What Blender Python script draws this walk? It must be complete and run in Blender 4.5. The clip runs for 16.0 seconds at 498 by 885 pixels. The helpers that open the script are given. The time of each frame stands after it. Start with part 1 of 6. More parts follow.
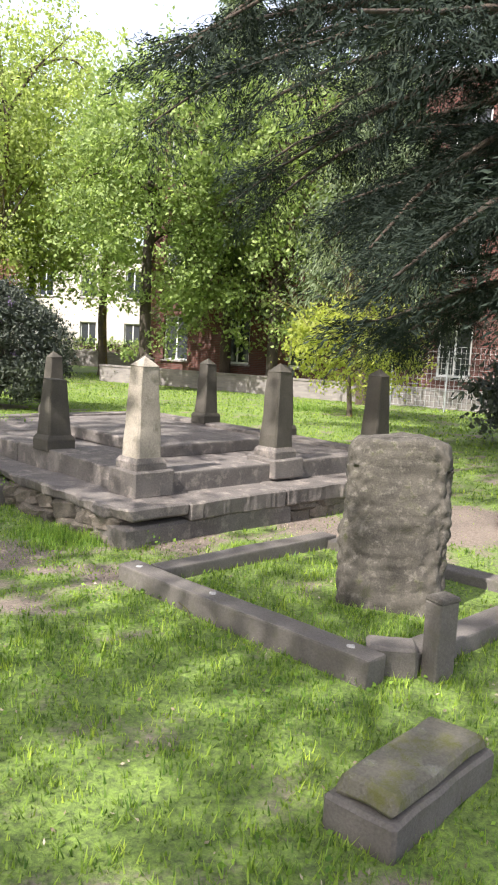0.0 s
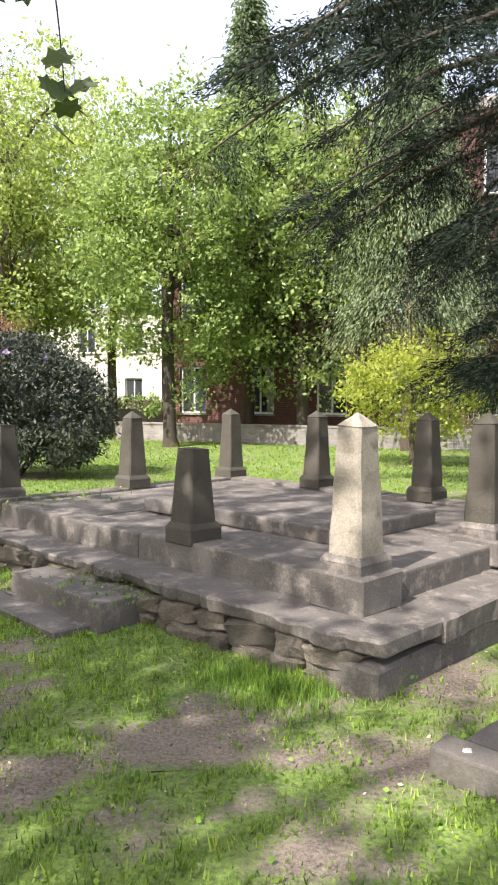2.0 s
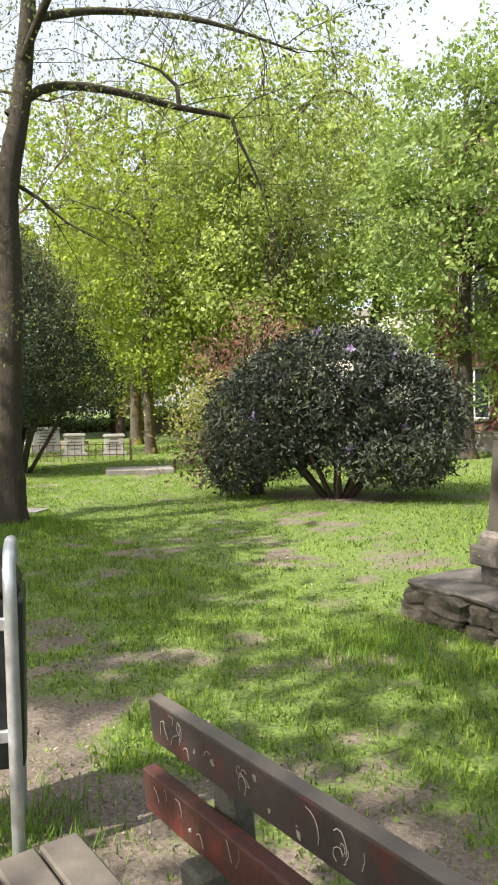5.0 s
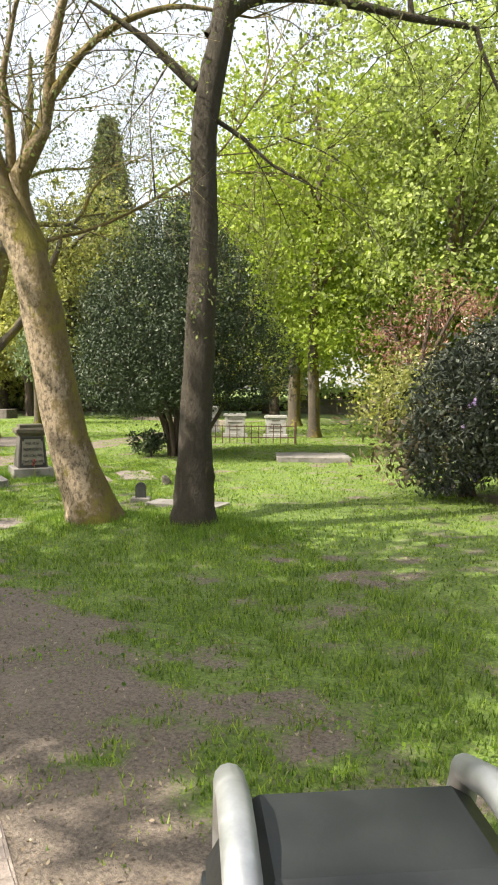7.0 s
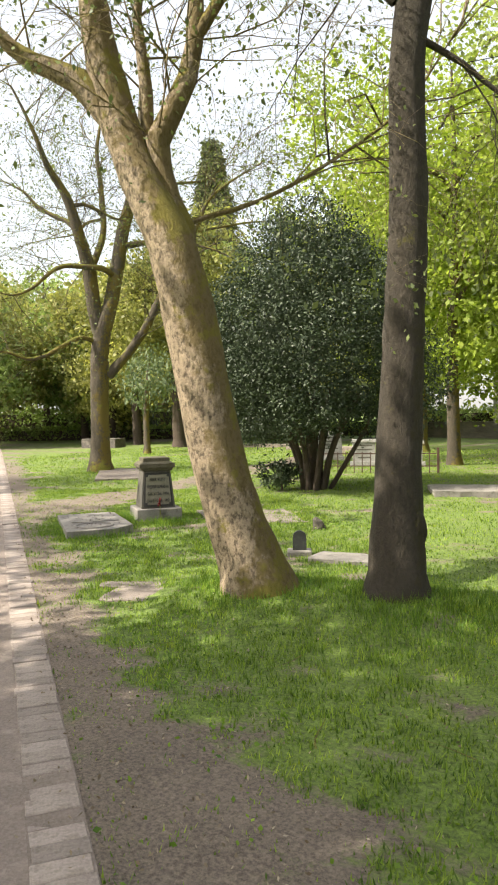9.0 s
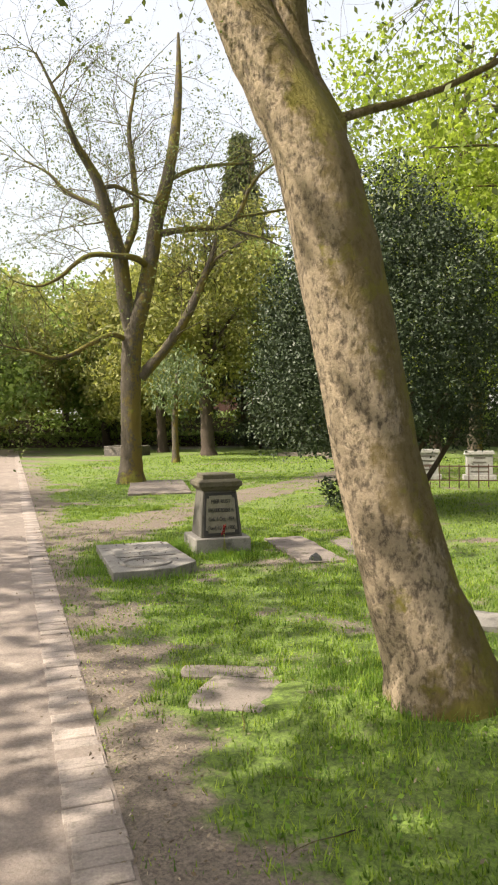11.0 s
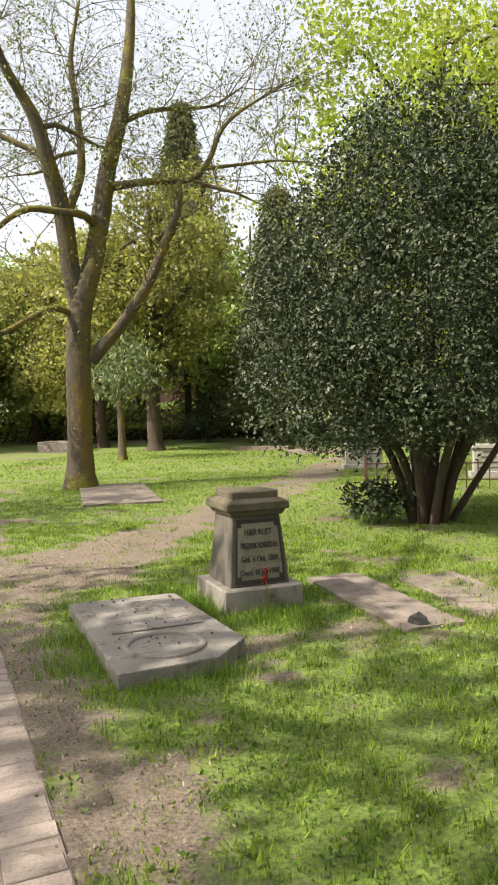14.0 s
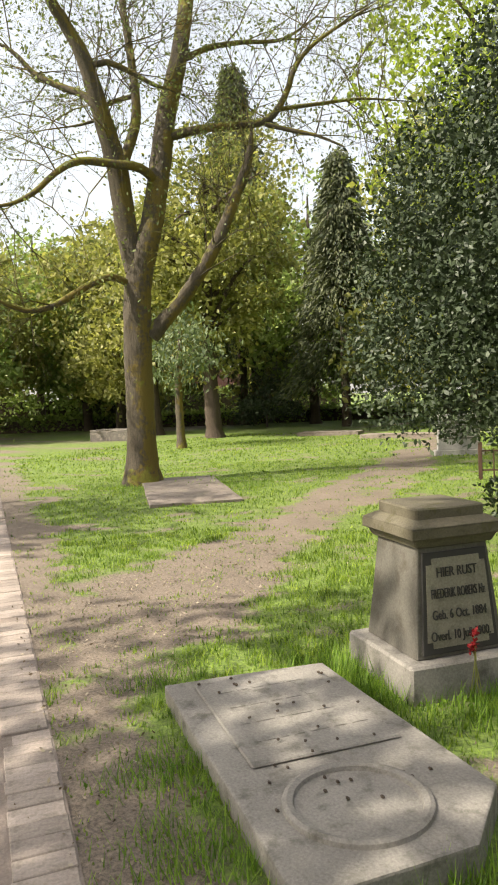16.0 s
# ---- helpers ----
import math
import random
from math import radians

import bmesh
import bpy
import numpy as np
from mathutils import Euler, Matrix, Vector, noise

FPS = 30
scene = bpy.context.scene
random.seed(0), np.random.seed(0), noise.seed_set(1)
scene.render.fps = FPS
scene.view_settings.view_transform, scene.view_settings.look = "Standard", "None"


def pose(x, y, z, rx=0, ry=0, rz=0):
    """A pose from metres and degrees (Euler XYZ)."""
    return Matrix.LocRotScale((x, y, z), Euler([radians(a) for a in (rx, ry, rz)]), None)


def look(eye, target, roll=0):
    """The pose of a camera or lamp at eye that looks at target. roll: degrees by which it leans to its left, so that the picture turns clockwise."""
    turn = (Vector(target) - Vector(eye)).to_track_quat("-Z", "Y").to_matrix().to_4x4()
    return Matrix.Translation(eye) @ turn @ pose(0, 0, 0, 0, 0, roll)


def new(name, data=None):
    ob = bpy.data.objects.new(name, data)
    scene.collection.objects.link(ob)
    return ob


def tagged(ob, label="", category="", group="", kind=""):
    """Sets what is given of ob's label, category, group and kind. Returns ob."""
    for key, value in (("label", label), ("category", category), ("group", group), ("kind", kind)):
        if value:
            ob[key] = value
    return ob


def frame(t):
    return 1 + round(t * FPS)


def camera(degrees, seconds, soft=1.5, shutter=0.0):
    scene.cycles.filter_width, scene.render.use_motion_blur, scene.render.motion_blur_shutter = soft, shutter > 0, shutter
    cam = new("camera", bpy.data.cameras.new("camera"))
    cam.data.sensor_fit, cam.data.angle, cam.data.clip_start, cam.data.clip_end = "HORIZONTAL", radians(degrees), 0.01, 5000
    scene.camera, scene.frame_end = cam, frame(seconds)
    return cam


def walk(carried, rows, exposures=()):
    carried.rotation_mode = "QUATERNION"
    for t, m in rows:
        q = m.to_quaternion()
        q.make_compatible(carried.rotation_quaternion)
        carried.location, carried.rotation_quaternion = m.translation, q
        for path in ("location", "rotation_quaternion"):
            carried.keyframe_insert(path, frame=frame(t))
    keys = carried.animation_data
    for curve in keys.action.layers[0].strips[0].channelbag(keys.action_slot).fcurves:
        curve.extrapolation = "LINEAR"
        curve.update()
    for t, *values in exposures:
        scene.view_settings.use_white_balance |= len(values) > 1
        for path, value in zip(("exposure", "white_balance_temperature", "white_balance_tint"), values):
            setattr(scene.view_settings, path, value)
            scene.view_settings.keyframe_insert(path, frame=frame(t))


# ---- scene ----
cam = camera(37.5, 16.0, soft=2.0)
PATH = [
    (0, (0.526, 1.48, 1.508), (0.324, 3.454, 1.253), 3.1),
    (0.5, (0.112, 1.897, 1.504), (-0.052, 3.877, 1.271), 2.9),
    (1, (-0.298, 2.27, 1.489), (-0.435, 4.255, 1.294), 2.4),
    (1.5, (-0.73, 2.637, 1.477), (-0.859, 4.626, 1.323), 1.5),
    (2, (-1.178, 3.005, 1.484), (-1.342, 4.995, 1.361), 0.2),
    (2.5, (-1.649, 3.298, 1.497), (-1.874, 5.282, 1.393), -1.2),
    (3, (-2.113, 3.625, 1.473), (-2.43, 5.598, 1.393), -1.9),
    (3.5, (-2.59, 3.92, 1.453), (-3.007, 5.875, 1.381), -2.1),
    (4, (-3.086, 4.243, 1.452), (-3.593, 6.176, 1.379), -1.9),
    (4.5, (-3.604, 4.598, 1.454), (-4.198, 6.506, 1.373), -1.4),
    (5, (-4.111, 4.909, 1.447), (-4.798, 6.785, 1.351), -1.2),
    (5.2, (-4.318, 5.052, 1.412), (-5.042, 6.914, 1.305), -1.0),
    (7.3, (-5.747, 6.21, 1.501), (-6.811, 7.896, 1.356), 0.3),
    (7.5, (-5.912, 6.335, 1.49), (-7.0, 8.007, 1.349), 0.4),
    (8, (-6.374, 6.681, 1.5), (-7.522, 8.315, 1.382), 0.1),
    (8.5, (-6.85, 6.92, 1.509), (-8.049, 8.518, 1.413), -0.4),
    (9, (-7.333, 7.244, 1.486), (-8.576, 8.809, 1.408), -1.1),
    (9.5, (-7.843, 7.546, 1.455), (-9.114, 9.088, 1.388), -1.6),
    (10, (-8.339, 7.798, 1.486), (-9.624, 9.33, 1.423), -1.3),
    (10.2, (-8.535, 7.919, 1.491), (-9.824, 9.447, 1.428), -1.2),
    (12.3, (-10.355, 9.015, 1.492), (-11.537, 10.627, 1.427), -0.3),
    (12.5, (-10.517, 9.122, 1.47), (-11.678, 10.749, 1.397), -0.4),
    (13, (-10.957, 9.422, 1.477), (-12.079, 11.075, 1.396), -0.7),
    (13.5, (-11.399, 9.677, 1.491), (-12.506, 11.341, 1.408), -1.1),
    (14, (-11.79, 9.962, 1.501), (-12.907, 11.619, 1.414), -1.4),
    (14.5, (-12.218, 10.258, 1.465), (-13.351, 11.903, 1.371), -1.5),
    (15, (-12.617, 10.586, 1.452), (-13.768, 12.218, 1.342), -1.7),
    (15.5, (-13.036, 10.945, 1.433), (-14.215, 12.556, 1.309), -2.0),
    (16, (-13.487, 11.236, 1.454), (-14.706, 12.816, 1.33), -2.5),
]
walk(cam, [(t, look(eye, target, roll)) for t, eye, target, roll in PATH], [(0, 1.32, 6250, 14), (3, 1.26, 6400, 13), (5, 1.06, 6600, 9), (7.5, 1.18, 6900, 8), (9.5, 1.06, 7000, 8), (12.5, 0.82, 7200, 11), (16, 0.90, 7150, 8)])

# ---- world and sun ----
SUN_AZ, SUN_EL = (-0.57, -0.82), radians(47)
world = bpy.data.worlds.new("sky")
scene.world = world
world.use_nodes = True
wn = world.node_tree.nodes
sky = wn.new("ShaderNodeTexSky")
sky.sky_type = "NISHITA"
sky.sun_disc = False
sky.sun_elevation = SUN_EL
sky.sun_rotation = math.atan2(SUN_AZ[0], SUN_AZ[1])
sky.air_density, sky.dust_density, sky.ozone_density = 1.0, 4.0, 1.0
wn["Background"].inputs["Strength"].default_value = 0.10
world.node_tree.links.new(sky.outputs[0], wn["Background"].inputs["Color"])
# a thin white veil of high cloud over the blue
veil, both = wn.new("ShaderNodeBackground"), wn.new("ShaderNodeAddShader")
veil.inputs["Color"].default_value, veil.inputs["Strength"].default_value = (1.0, 0.985, 0.985, 1), 0.36
world.node_tree.links.new(wn["Background"].outputs[0], both.inputs[0])
world.node_tree.links.new(veil.outputs[0], both.inputs[1])
world.node_tree.links.new(both.outputs[0], wn["World Output"].inputs["Surface"])
sun_data = bpy.data.lights.new("sun", "SUN")
sun_data.energy, sun_data.angle, sun_data.color = 5.0, radians(0.55), (1.0, 0.95, 0.86)
sun = new("sun", sun_data)
sun.matrix_world = look((SUN_AZ[0] * math.cos(SUN_EL) * 50, SUN_AZ[1] * math.cos(SUN_EL) * 50, math.sin(SUN_EL) * 50), (0, 0, 0))


# ---- materials ----
def nodes_of(name):
    m = bpy.data.materials.new(name)
    m.use_nodes = True
    n, l = m.node_tree.nodes, m.node_tree.links
    return m, n, l, n["Principled BSDF"]


def noise_node(n, l, coord, scale, detail=6.0, rough=0.6):
    t = n.new("ShaderNodeTexNoise")
    t.inputs["Scale"].default_value, t.inputs["Detail"].default_value, t.inputs["Roughness"].default_value = scale, detail, rough
    l.new(coord, t.inputs["Vector"])
    return t.outputs["Fac"]


def ramp(n, l, fac, stops):
    r = n.new("ShaderNodeValToRGB")
    while len(r.color_ramp.elements) < len(stops):
        r.color_ramp.elements.new(0.5)
    for e, (p, c) in zip(r.color_ramp.elements, stops):
        e.position, e.color = p, (*c, 1)
    l.new(fac, r.inputs["Fac"])
    return r.outputs["Color"]


def mixed(n, l, fac, a, b, how="MIX"):
    x = n.new("ShaderNodeMix")
    x.data_type, x.blend_type = "RGBA", how
    for sock, v in ((x.inputs["Factor"], fac), (x.inputs["A"], a), (x.inputs["B"], b)):
        if isinstance(v, (int, float)):
            sock.default_value = v
        elif isinstance(v, tuple):
            sock.default_value = (*v, 1)
        else:
            l.new(v, sock)
    return x.outputs["Result"]


def bumped(n, l, bsdf, height, strength, distance=0.01, normal=None):
    b = n.new("ShaderNodeBump")
    b.inputs["Strength"].default_value, b.inputs["Distance"].default_value = strength, distance
    l.new(height, b.inputs["Height"])
    if normal:
        l.new(normal, b.inputs["Normal"])
    l.new(b.outputs["Normal"], bsdf.inputs["Normal"])
    return b.outputs["Normal"]


def rocky(name, dark, light, stain, scale=3.0, rough=0.9, bump=0.6, moss=None, moss_at=0.6, fine=90.0, random_tone=0.0):
    """Stone, concrete, bark and soil: broad patches, fine grain, stains and, where given, moss."""
    m, n, l, b = nodes_of(name)
    co = n.new("ShaderNodeTexCoord").outputs["Object"]
    broad, grain = noise_node(n, l, co, scale), noise_node(n, l, co, fine, 4, 0.7)
    colour = ramp(n, l, broad, [(0.3, dark), (0.7, light)])
    colour = mixed(n, l, 0.38, colour, ramp(n, l, grain, [(0.3, tuple(c * 0.55 for c in dark)), (0.7, tuple(min(1, c * 1.25) for c in light))]))
    spots = noise_node(n, l, co, scale * 2.7 + 1.3, 8, 0.7)
    colour = mixed(n, l, ramp(n, l, spots, [(0.52, (0, 0, 0)), (0.68, (1, 1, 1))]), colour, stain)
    if moss:
        patches = noise_node(n, l, co, scale * 1.4 + 0.4, 9, 0.75)
        colour = mixed(n, l, ramp(n, l, patches, [(moss_at, (0, 0, 0)), (moss_at + 0.1, (1, 1, 1))]), colour, moss)
    if random_tone:
        tone = ramp(n, l, n.new("ShaderNodeObjectInfo").outputs["Random"], [(0, (1 - random_tone,) * 3), (1, (1 + random_tone * 0.2,) * 3)])
        colour = mixed(n, l, 1.0, colour, tone, "MULTIPLY")
    l.new(colour, b.inputs["Base Color"])
    b.inputs["Roughness"].default_value = rough
    first = bumped(n, l, b, broad, bump * 0.5, 0.009)
    bumped(n, l, b, grain, bump, 0.006, first)
    return m


def leafy(name, dark, light, rough=0.5, through_light=0.35, glow=None, gloss=0.35, mottle=None):
    """Leaves and blades: each island its own tone, with light passing through."""
    m, n, l, b = nodes_of(name)
    tone = n.new("ShaderNodeNewGeometry").outputs["Random Per Island"]
    co = n.new("ShaderNodeTexCoord").outputs["Object"]
    colour = ramp(n, l, tone, [(0, dark), (1, light)])
    patch = ramp(n, l, noise_node(n, l, co, 0.9, 3), [(0.3, (0.72, 0.74, 0.7)), (0.7, (1.15, 1.12, 1.0))])
    colour = mixed(n, l, 1.0, colour, patch, "MULTIPLY")
    if mottle:
        colour = mixed(n, l, 1.0, colour, ramp(n, l, noise_node(n, l, co, mottle, 4, 0.7), [(0.32, (0.58, 0.66, 0.6)), (0.55, (1.0, 1.0, 1.0)), (0.72, (1.45, 1.22, 1.1))]), "MULTIPLY")
    l.new(colour, b.inputs["Base Color"])
    b.inputs["Roughness"].default_value, b.inputs["Specular IOR Level"].default_value = rough, gloss
    t = n.new("ShaderNodeBsdfTranslucent")
    l.new(mixed(n, l, 1.0, colour, glow or (1.1, 1.15, 0.72), "MULTIPLY"), t.inputs["Color"])
    s = n.new("ShaderNodeMixShader")
    s.inputs["Fac"].default_value = through_light
    l.new(b.outputs[0], s.inputs[1])
    l.new(t.outputs[0], s.inputs[2])
    l.new(s.outputs[0], n["Material Output"].inputs["Surface"])
    return m


def bark(name, dark, light, moss, moss_at=0.58, groove=9.0, stretch=0.22, cushion=None, cushion_at=0.6, crack=(0.3, 0.62)):
    """Bark: upright ridges, cracks, patches of algae and, where given, cushions of moss on the upper sides."""
    m, n, l, b = nodes_of(name)
    co = n.new("ShaderNodeTexCoord").outputs["Object"]
    mp = n.new("ShaderNodeMapping")
    mp.inputs["Scale"].default_value = (groove, groove, groove * stretch)
    l.new(co, mp.inputs["Vector"])
    ridges, broad, grain = noise_node(n, l, mp.outputs[0], 2.6, 8, 0.7), noise_node(n, l, co, 1.7, 5), noise_node(n, l, co, 55, 4)
    colour = ramp(n, l, ridges, [(crack[0], dark), (crack[1], light)])
    colour = mixed(n, l, 0.35, colour, ramp(n, l, grain, [(0.3, dark), (0.7, light)]))
    facing = n.new("ShaderNodeVectorMath")
    facing.operation = "DOT_PRODUCT"
    l.new(n.new("ShaderNodeNewGeometry").outputs["Normal"], facing.inputs[0])
    facing.inputs[1].default_value = (0.17, 0.10, 0.05)
    leaning = n.new("ShaderNodeMath")
    leaning.operation = "ADD"
    l.new(broad, leaning.inputs[0])
    l.new(facing.outputs["Value"], leaning.inputs[1])
    spread = mixed(n, l, 0.35, leaning.outputs[0], noise_node(n, l, co, 14, 6, 0.7))
    colour = mixed(n, l, ramp(n, l, spread, [(moss_at - 0.02, (0, 0, 0)), (moss_at + 0.05, (0.8, 0.8, 0.8))]), colour, moss)
    if cushion:
        split = n.new("ShaderNodeSeparateXYZ")
        l.new(n.new("ShaderNodeNewGeometry").outputs["Normal"], split.inputs[0])
        lift = n.new("ShaderNodeMath")
        lift.operation = "MULTIPLY_ADD"
        l.new(split.outputs["Z"], lift.inputs[0])
        lift.inputs[1].default_value = 0.30
        l.new(noise_node(n, l, co, 3.2, 8, 0.7), lift.inputs[2])
        tint = mixed(n, l, noise_node(n, l, co, 24, 4), tuple(c * 0.55 for c in cushion), tuple(c * 1.4 for c in cushion))
        colour = mixed(n, l, ramp(n, l, lift.outputs[0], [(cushion_at, (0, 0, 0)), (cushion_at + 0.07, (0.95, 0.95, 0.95))]), colour, tint)
    l.new(colour, b.inputs["Base Color"])
    b.inputs["Roughness"].default_value = 0.92
    first = bumped(n, l, b, ridges, 1.0, 0.03)
    bumped(n, l, b, grain, 0.5, 0.005, first)
    return m


def plain(name, colour, rough=0.5, metal=0.0, wear=0.25, scale=12.0, bump=0.1):
    """Paint, metal and plastic with uneven tone and a little relief."""
    m, n, l, b = nodes_of(name)
    co = n.new("ShaderNodeTexCoord").outputs["Object"]
    f, g = noise_node(n, l, co, scale), noise_node(n, l, co, scale * 9)
    l.new(mixed(n, l, 1.0, colour, ramp(n, l, f, [(0.3, (1 - wear,) * 3), (0.7, (1 + wear * 0.4,) * 3)]), "MULTIPLY"), b.inputs["Base Color"])
    l.new(ramp(n, l, f, [(0.3, (rough * 0.8,) * 3), (0.7, (min(1, rough * 1.25),) * 3)]), b.inputs["Roughness"])
    b.inputs["Metallic"].default_value = metal
    bumped(n, l, b, g, bump, 0.003)
    return m


TOMB = rocky("weathered_bluestone", (0.052, 0.045, 0.041), (0.160, 0.140, 0.122), (0.240, 0.205, 0.175), 2.8, 0.88, 1.0, (0.063, 0.069, 0.021), 0.66)
POST = rocky("post_stone", (0.035, 0.031, 0.024), (0.077, 0.067, 0.050), (0.045, 0.040, 0.026), 3.0, 0.9, 0.6, (0.037, 0.038, 0.015), 0.62)
SANDY = rocky("sandy_post_stone", (0.17, 0.145, 0.11), (0.33, 0.29, 0.235), (0.13, 0.115, 0.085), 2.5, 0.9, 0.5, (0.092, 0.079, 0.039), 0.68)
RUBBLE = rocky("rubble_stone", (0.069, 0.058, 0.045), (0.206, 0.173, 0.136), (0.275, 0.223, 0.175), 4.0, 0.95, 1.0, (0.053, 0.061, 0.019), 0.62, random_tone=0.4)
STELE = rocky("rough_hewn_stone", (0.022, 0.019, 0.015), (0.090, 0.079, 0.062), (0.150, 0.135, 0.112), 7.0, 0.95, 1.0, (0.042, 0.043, 0.014), 0.56)
MOSSTOP = rocky("mossy_footstone", (0.075, 0.068, 0.050), (0.150, 0.135, 0.100), (0.30, 0.28, 0.25), 4.0, 0.95, 0.9, (0.085, 0.085, 0.022), 0.47)
KERB = rocky("kerb_stone", (0.064, 0.055, 0.048), (0.133, 0.118, 0.102), (0.080, 0.073, 0.052), 3.0, 0.9, 0.6, (0.069, 0.071, 0.027), 0.68)
SLAB = rocky("pale_grave_slab", (0.125, 0.115, 0.102), (0.285, 0.262, 0.236), (0.090, 0.083, 0.068), 2.6, 0.85, 0.5, (0.095, 0.092, 0.043), 0.66)
FLAT = rocky("sunken_slab", (0.130, 0.106, 0.090), (0.265, 0.222, 0.192), (0.075, 0.066, 0.048), 3.2, 0.95, 0.9, (0.075, 0.076, 0.03), 0.6)
CAP = rocky("lichened_cap_stone", (0.066, 0.056, 0.036), (0.129, 0.112, 0.075), (0.055, 0.049, 0.024), 4.0, 0.9, 0.6, (0.088, 0.079, 0.028), 0.55)
SHAFT = rocky("monument_stone", (0.069, 0.063, 0.053), (0.129, 0.118, 0.099), (0.065, 0.055, 0.041), 3.0, 0.85, 0.4, (0.068, 0.062, 0.034), 0.66)
PLAQUE = rocky("plaque_face", (0.148, 0.136, 0.104), (0.245, 0.224, 0.170), (0.111, 0.101, 0.076), 5.0, 0.8, 0.25)
INK = plain("dark_lettering", (0.035, 0.032, 0.03), 0.7)
BRICK = rocky("paving_brick", (0.260, 0.212, 0.185), (0.40, 0.335, 0.295), (0.22, 0.185, 0.155), 6.0, 0.92, 0.7, random_tone=0.3)
GRAVEL = rocky("gravel_path", (0.140, 0.112, 0.095), (0.275, 0.222, 0.190), (0.335, 0.280, 0.240), 1.2, 0.97, 1.0, fine=70)
FARSTONE = rocky("pale_headstone", (0.21, 0.205, 0.195), (0.40, 0.385, 0.365), (0.17, 0.16, 0.145), 3.0, 0.85, 0.4)
BLACKSTONE = rocky("dark_polished_stone", (0.013, 0.014, 0.013), (0.036, 0.038, 0.036), (0.054, 0.059, 0.045), 6.0, 0.55, 0.3)
BARK1 = bark("pale_bark", (0.062, 0.045, 0.030), (0.41, 0.315, 0.215), (0.135, 0.095, 0.026), 0.50, 11.0, 0.6, (0.18, 0.15, 0.024), 0.57, (0.40, 0.53))
BARK2 = bark("dark_bark", (0.023, 0.018, 0.013), (0.063, 0.050, 0.035), (0.043, 0.033, 0.010), 0.60, 13.0, 0.5, (0.09, 0.08, 0.015), 0.62)
BARK3 = bark("grey_bark", (0.036, 0.029, 0.021), (0.105, 0.083, 0.058), (0.16, 0.115, 0.014), 0.53, 11.0, 0.35, (0.16, 0.16, 0.02), 0.60)
BARK4 = bark("deep_bark", (0.025, 0.018, 0.013), (0.085, 0.060, 0.043), (0.051, 0.040, 0.022), 0.7)
GRASS = leafy("grass_blades", (0.065, 0.135, 0.018), (0.320, 0.435, 0.062), 0.6, 0.4, (1.1, 1.15, 0.75), mottle=5.0)
TUFT = leafy("tall_grass", (0.075, 0.160, 0.020), (0.25, 0.39, 0.055), 0.6, 0.4, mottle=6.0)
RHODO = leafy("rhododendron_leaves", (0.026, 0.036, 0.029), (0.095, 0.108, 0.085), 0.5, 0.06, None, 0.3)
FADED = leafy("browning_leaves", (0.09, 0.075, 0.045), (0.17, 0.135, 0.085), 0.6, 0.2)
HOLLY = leafy("holly_leaves", (0.020, 0.033, 0.017), (0.063, 0.086, 0.048), 0.5, 0.06, None, 0.3)
YEW = leafy("yew_needles", (0.010, 0.016, 0.014), (0.042, 0.055, 0.045), 0.9, 0.12, None, 0.08)
MAPLE = leafy("young_maple_leaves", (0.24, 0.305, 0.085), (0.46, 0.53, 0.20), 0.6, 0.52)
LIME = leafy("lime_green_leaves", (0.18, 0.25, 0.035), (0.38, 0.45, 0.10), 0.6, 0.55)
BIRCH = leafy("fresh_green_leaves", (0.155, 0.225, 0.070), (0.36, 0.445, 0.175), 0.6, 0.50)
DULL = leafy("dull_green_leaves", (0.17, 0.185, 0.060), (0.42, 0.41, 0.16), 0.55, 0.48)
ASH = leafy("young_ash_leaves", (0.085, 0.110, 0.040), (0.22, 0.26, 0.10), 0.55, 0.35)
OAKLEAF = leafy("oak_leaves", (0.03, 0.05, 0.012), (0.075, 0.105, 0.03), 0.5, 0.25)
YELLOW = leafy("yellow_green_leaves", (0.28, 0.33, 0.060), (0.50, 0.53, 0.14), 0.5, 0.6)
CYPRESS = leafy("cypress_sprays", (0.07, 0.105, 0.055), (0.20, 0.25, 0.14), 0.6, 0.3)
DARKCON = leafy("dark_conifer_sprays", (0.045, 0.060, 0.035), (0.14, 0.155, 0.085), 0.6, 0.2)
REDLEAF = leafy("copper_leaves", (0.20, 0.095, 0.09), (0.36, 0.22, 0.19), 0.5, 0.4, (1.4, 0.9, 0.9))
PETAL = leafy("lilac_petals", (0.33, 0.22, 0.52), (0.55, 0.42, 0.7), 0.5, 0.35, (1, 1, 1))
REDPETAL = leafy("red_petals", (0.20, 0.008, 0.012), (0.36, 0.02, 0.028), 0.5, 0.3, (1, 1, 1))
LITTER = leafy("dry_leaves", (0.13, 0.09, 0.055), (0.42, 0.36, 0.29), 0.8, 0.1, (1, 1, 1))
WOODRED = rocky("flaking_red_paint", (0.040, 0.015, 0.012), (0.075, 0.026, 0.020), (0.16, 0.030, 0.022), 3.0, 0.6, 0.4, fine=60)
WOODDARK = rocky("worn_dark_paint", (0.016, 0.012, 0.011), (0.050, 0.038, 0.034), (0.085, 0.020, 0.015), 3.2, 0.6, 0.3, fine=50)
WOODGREY = plain("grey_weathered_wood", (0.135, 0.115, 0.096), 0.85, 0, 0.4, 9.0, 0.5)
CONCRETE = rocky("bench_concrete", (0.050, 0.048, 0.037), (0.110, 0.105, 0.085), (0.045, 0.050, 0.025), 5.0, 0.95, 0.7)
GALV = plain("galvanised_tube", (0.50, 0.51, 0.52), 0.45, 0.7, 0.3, 20)
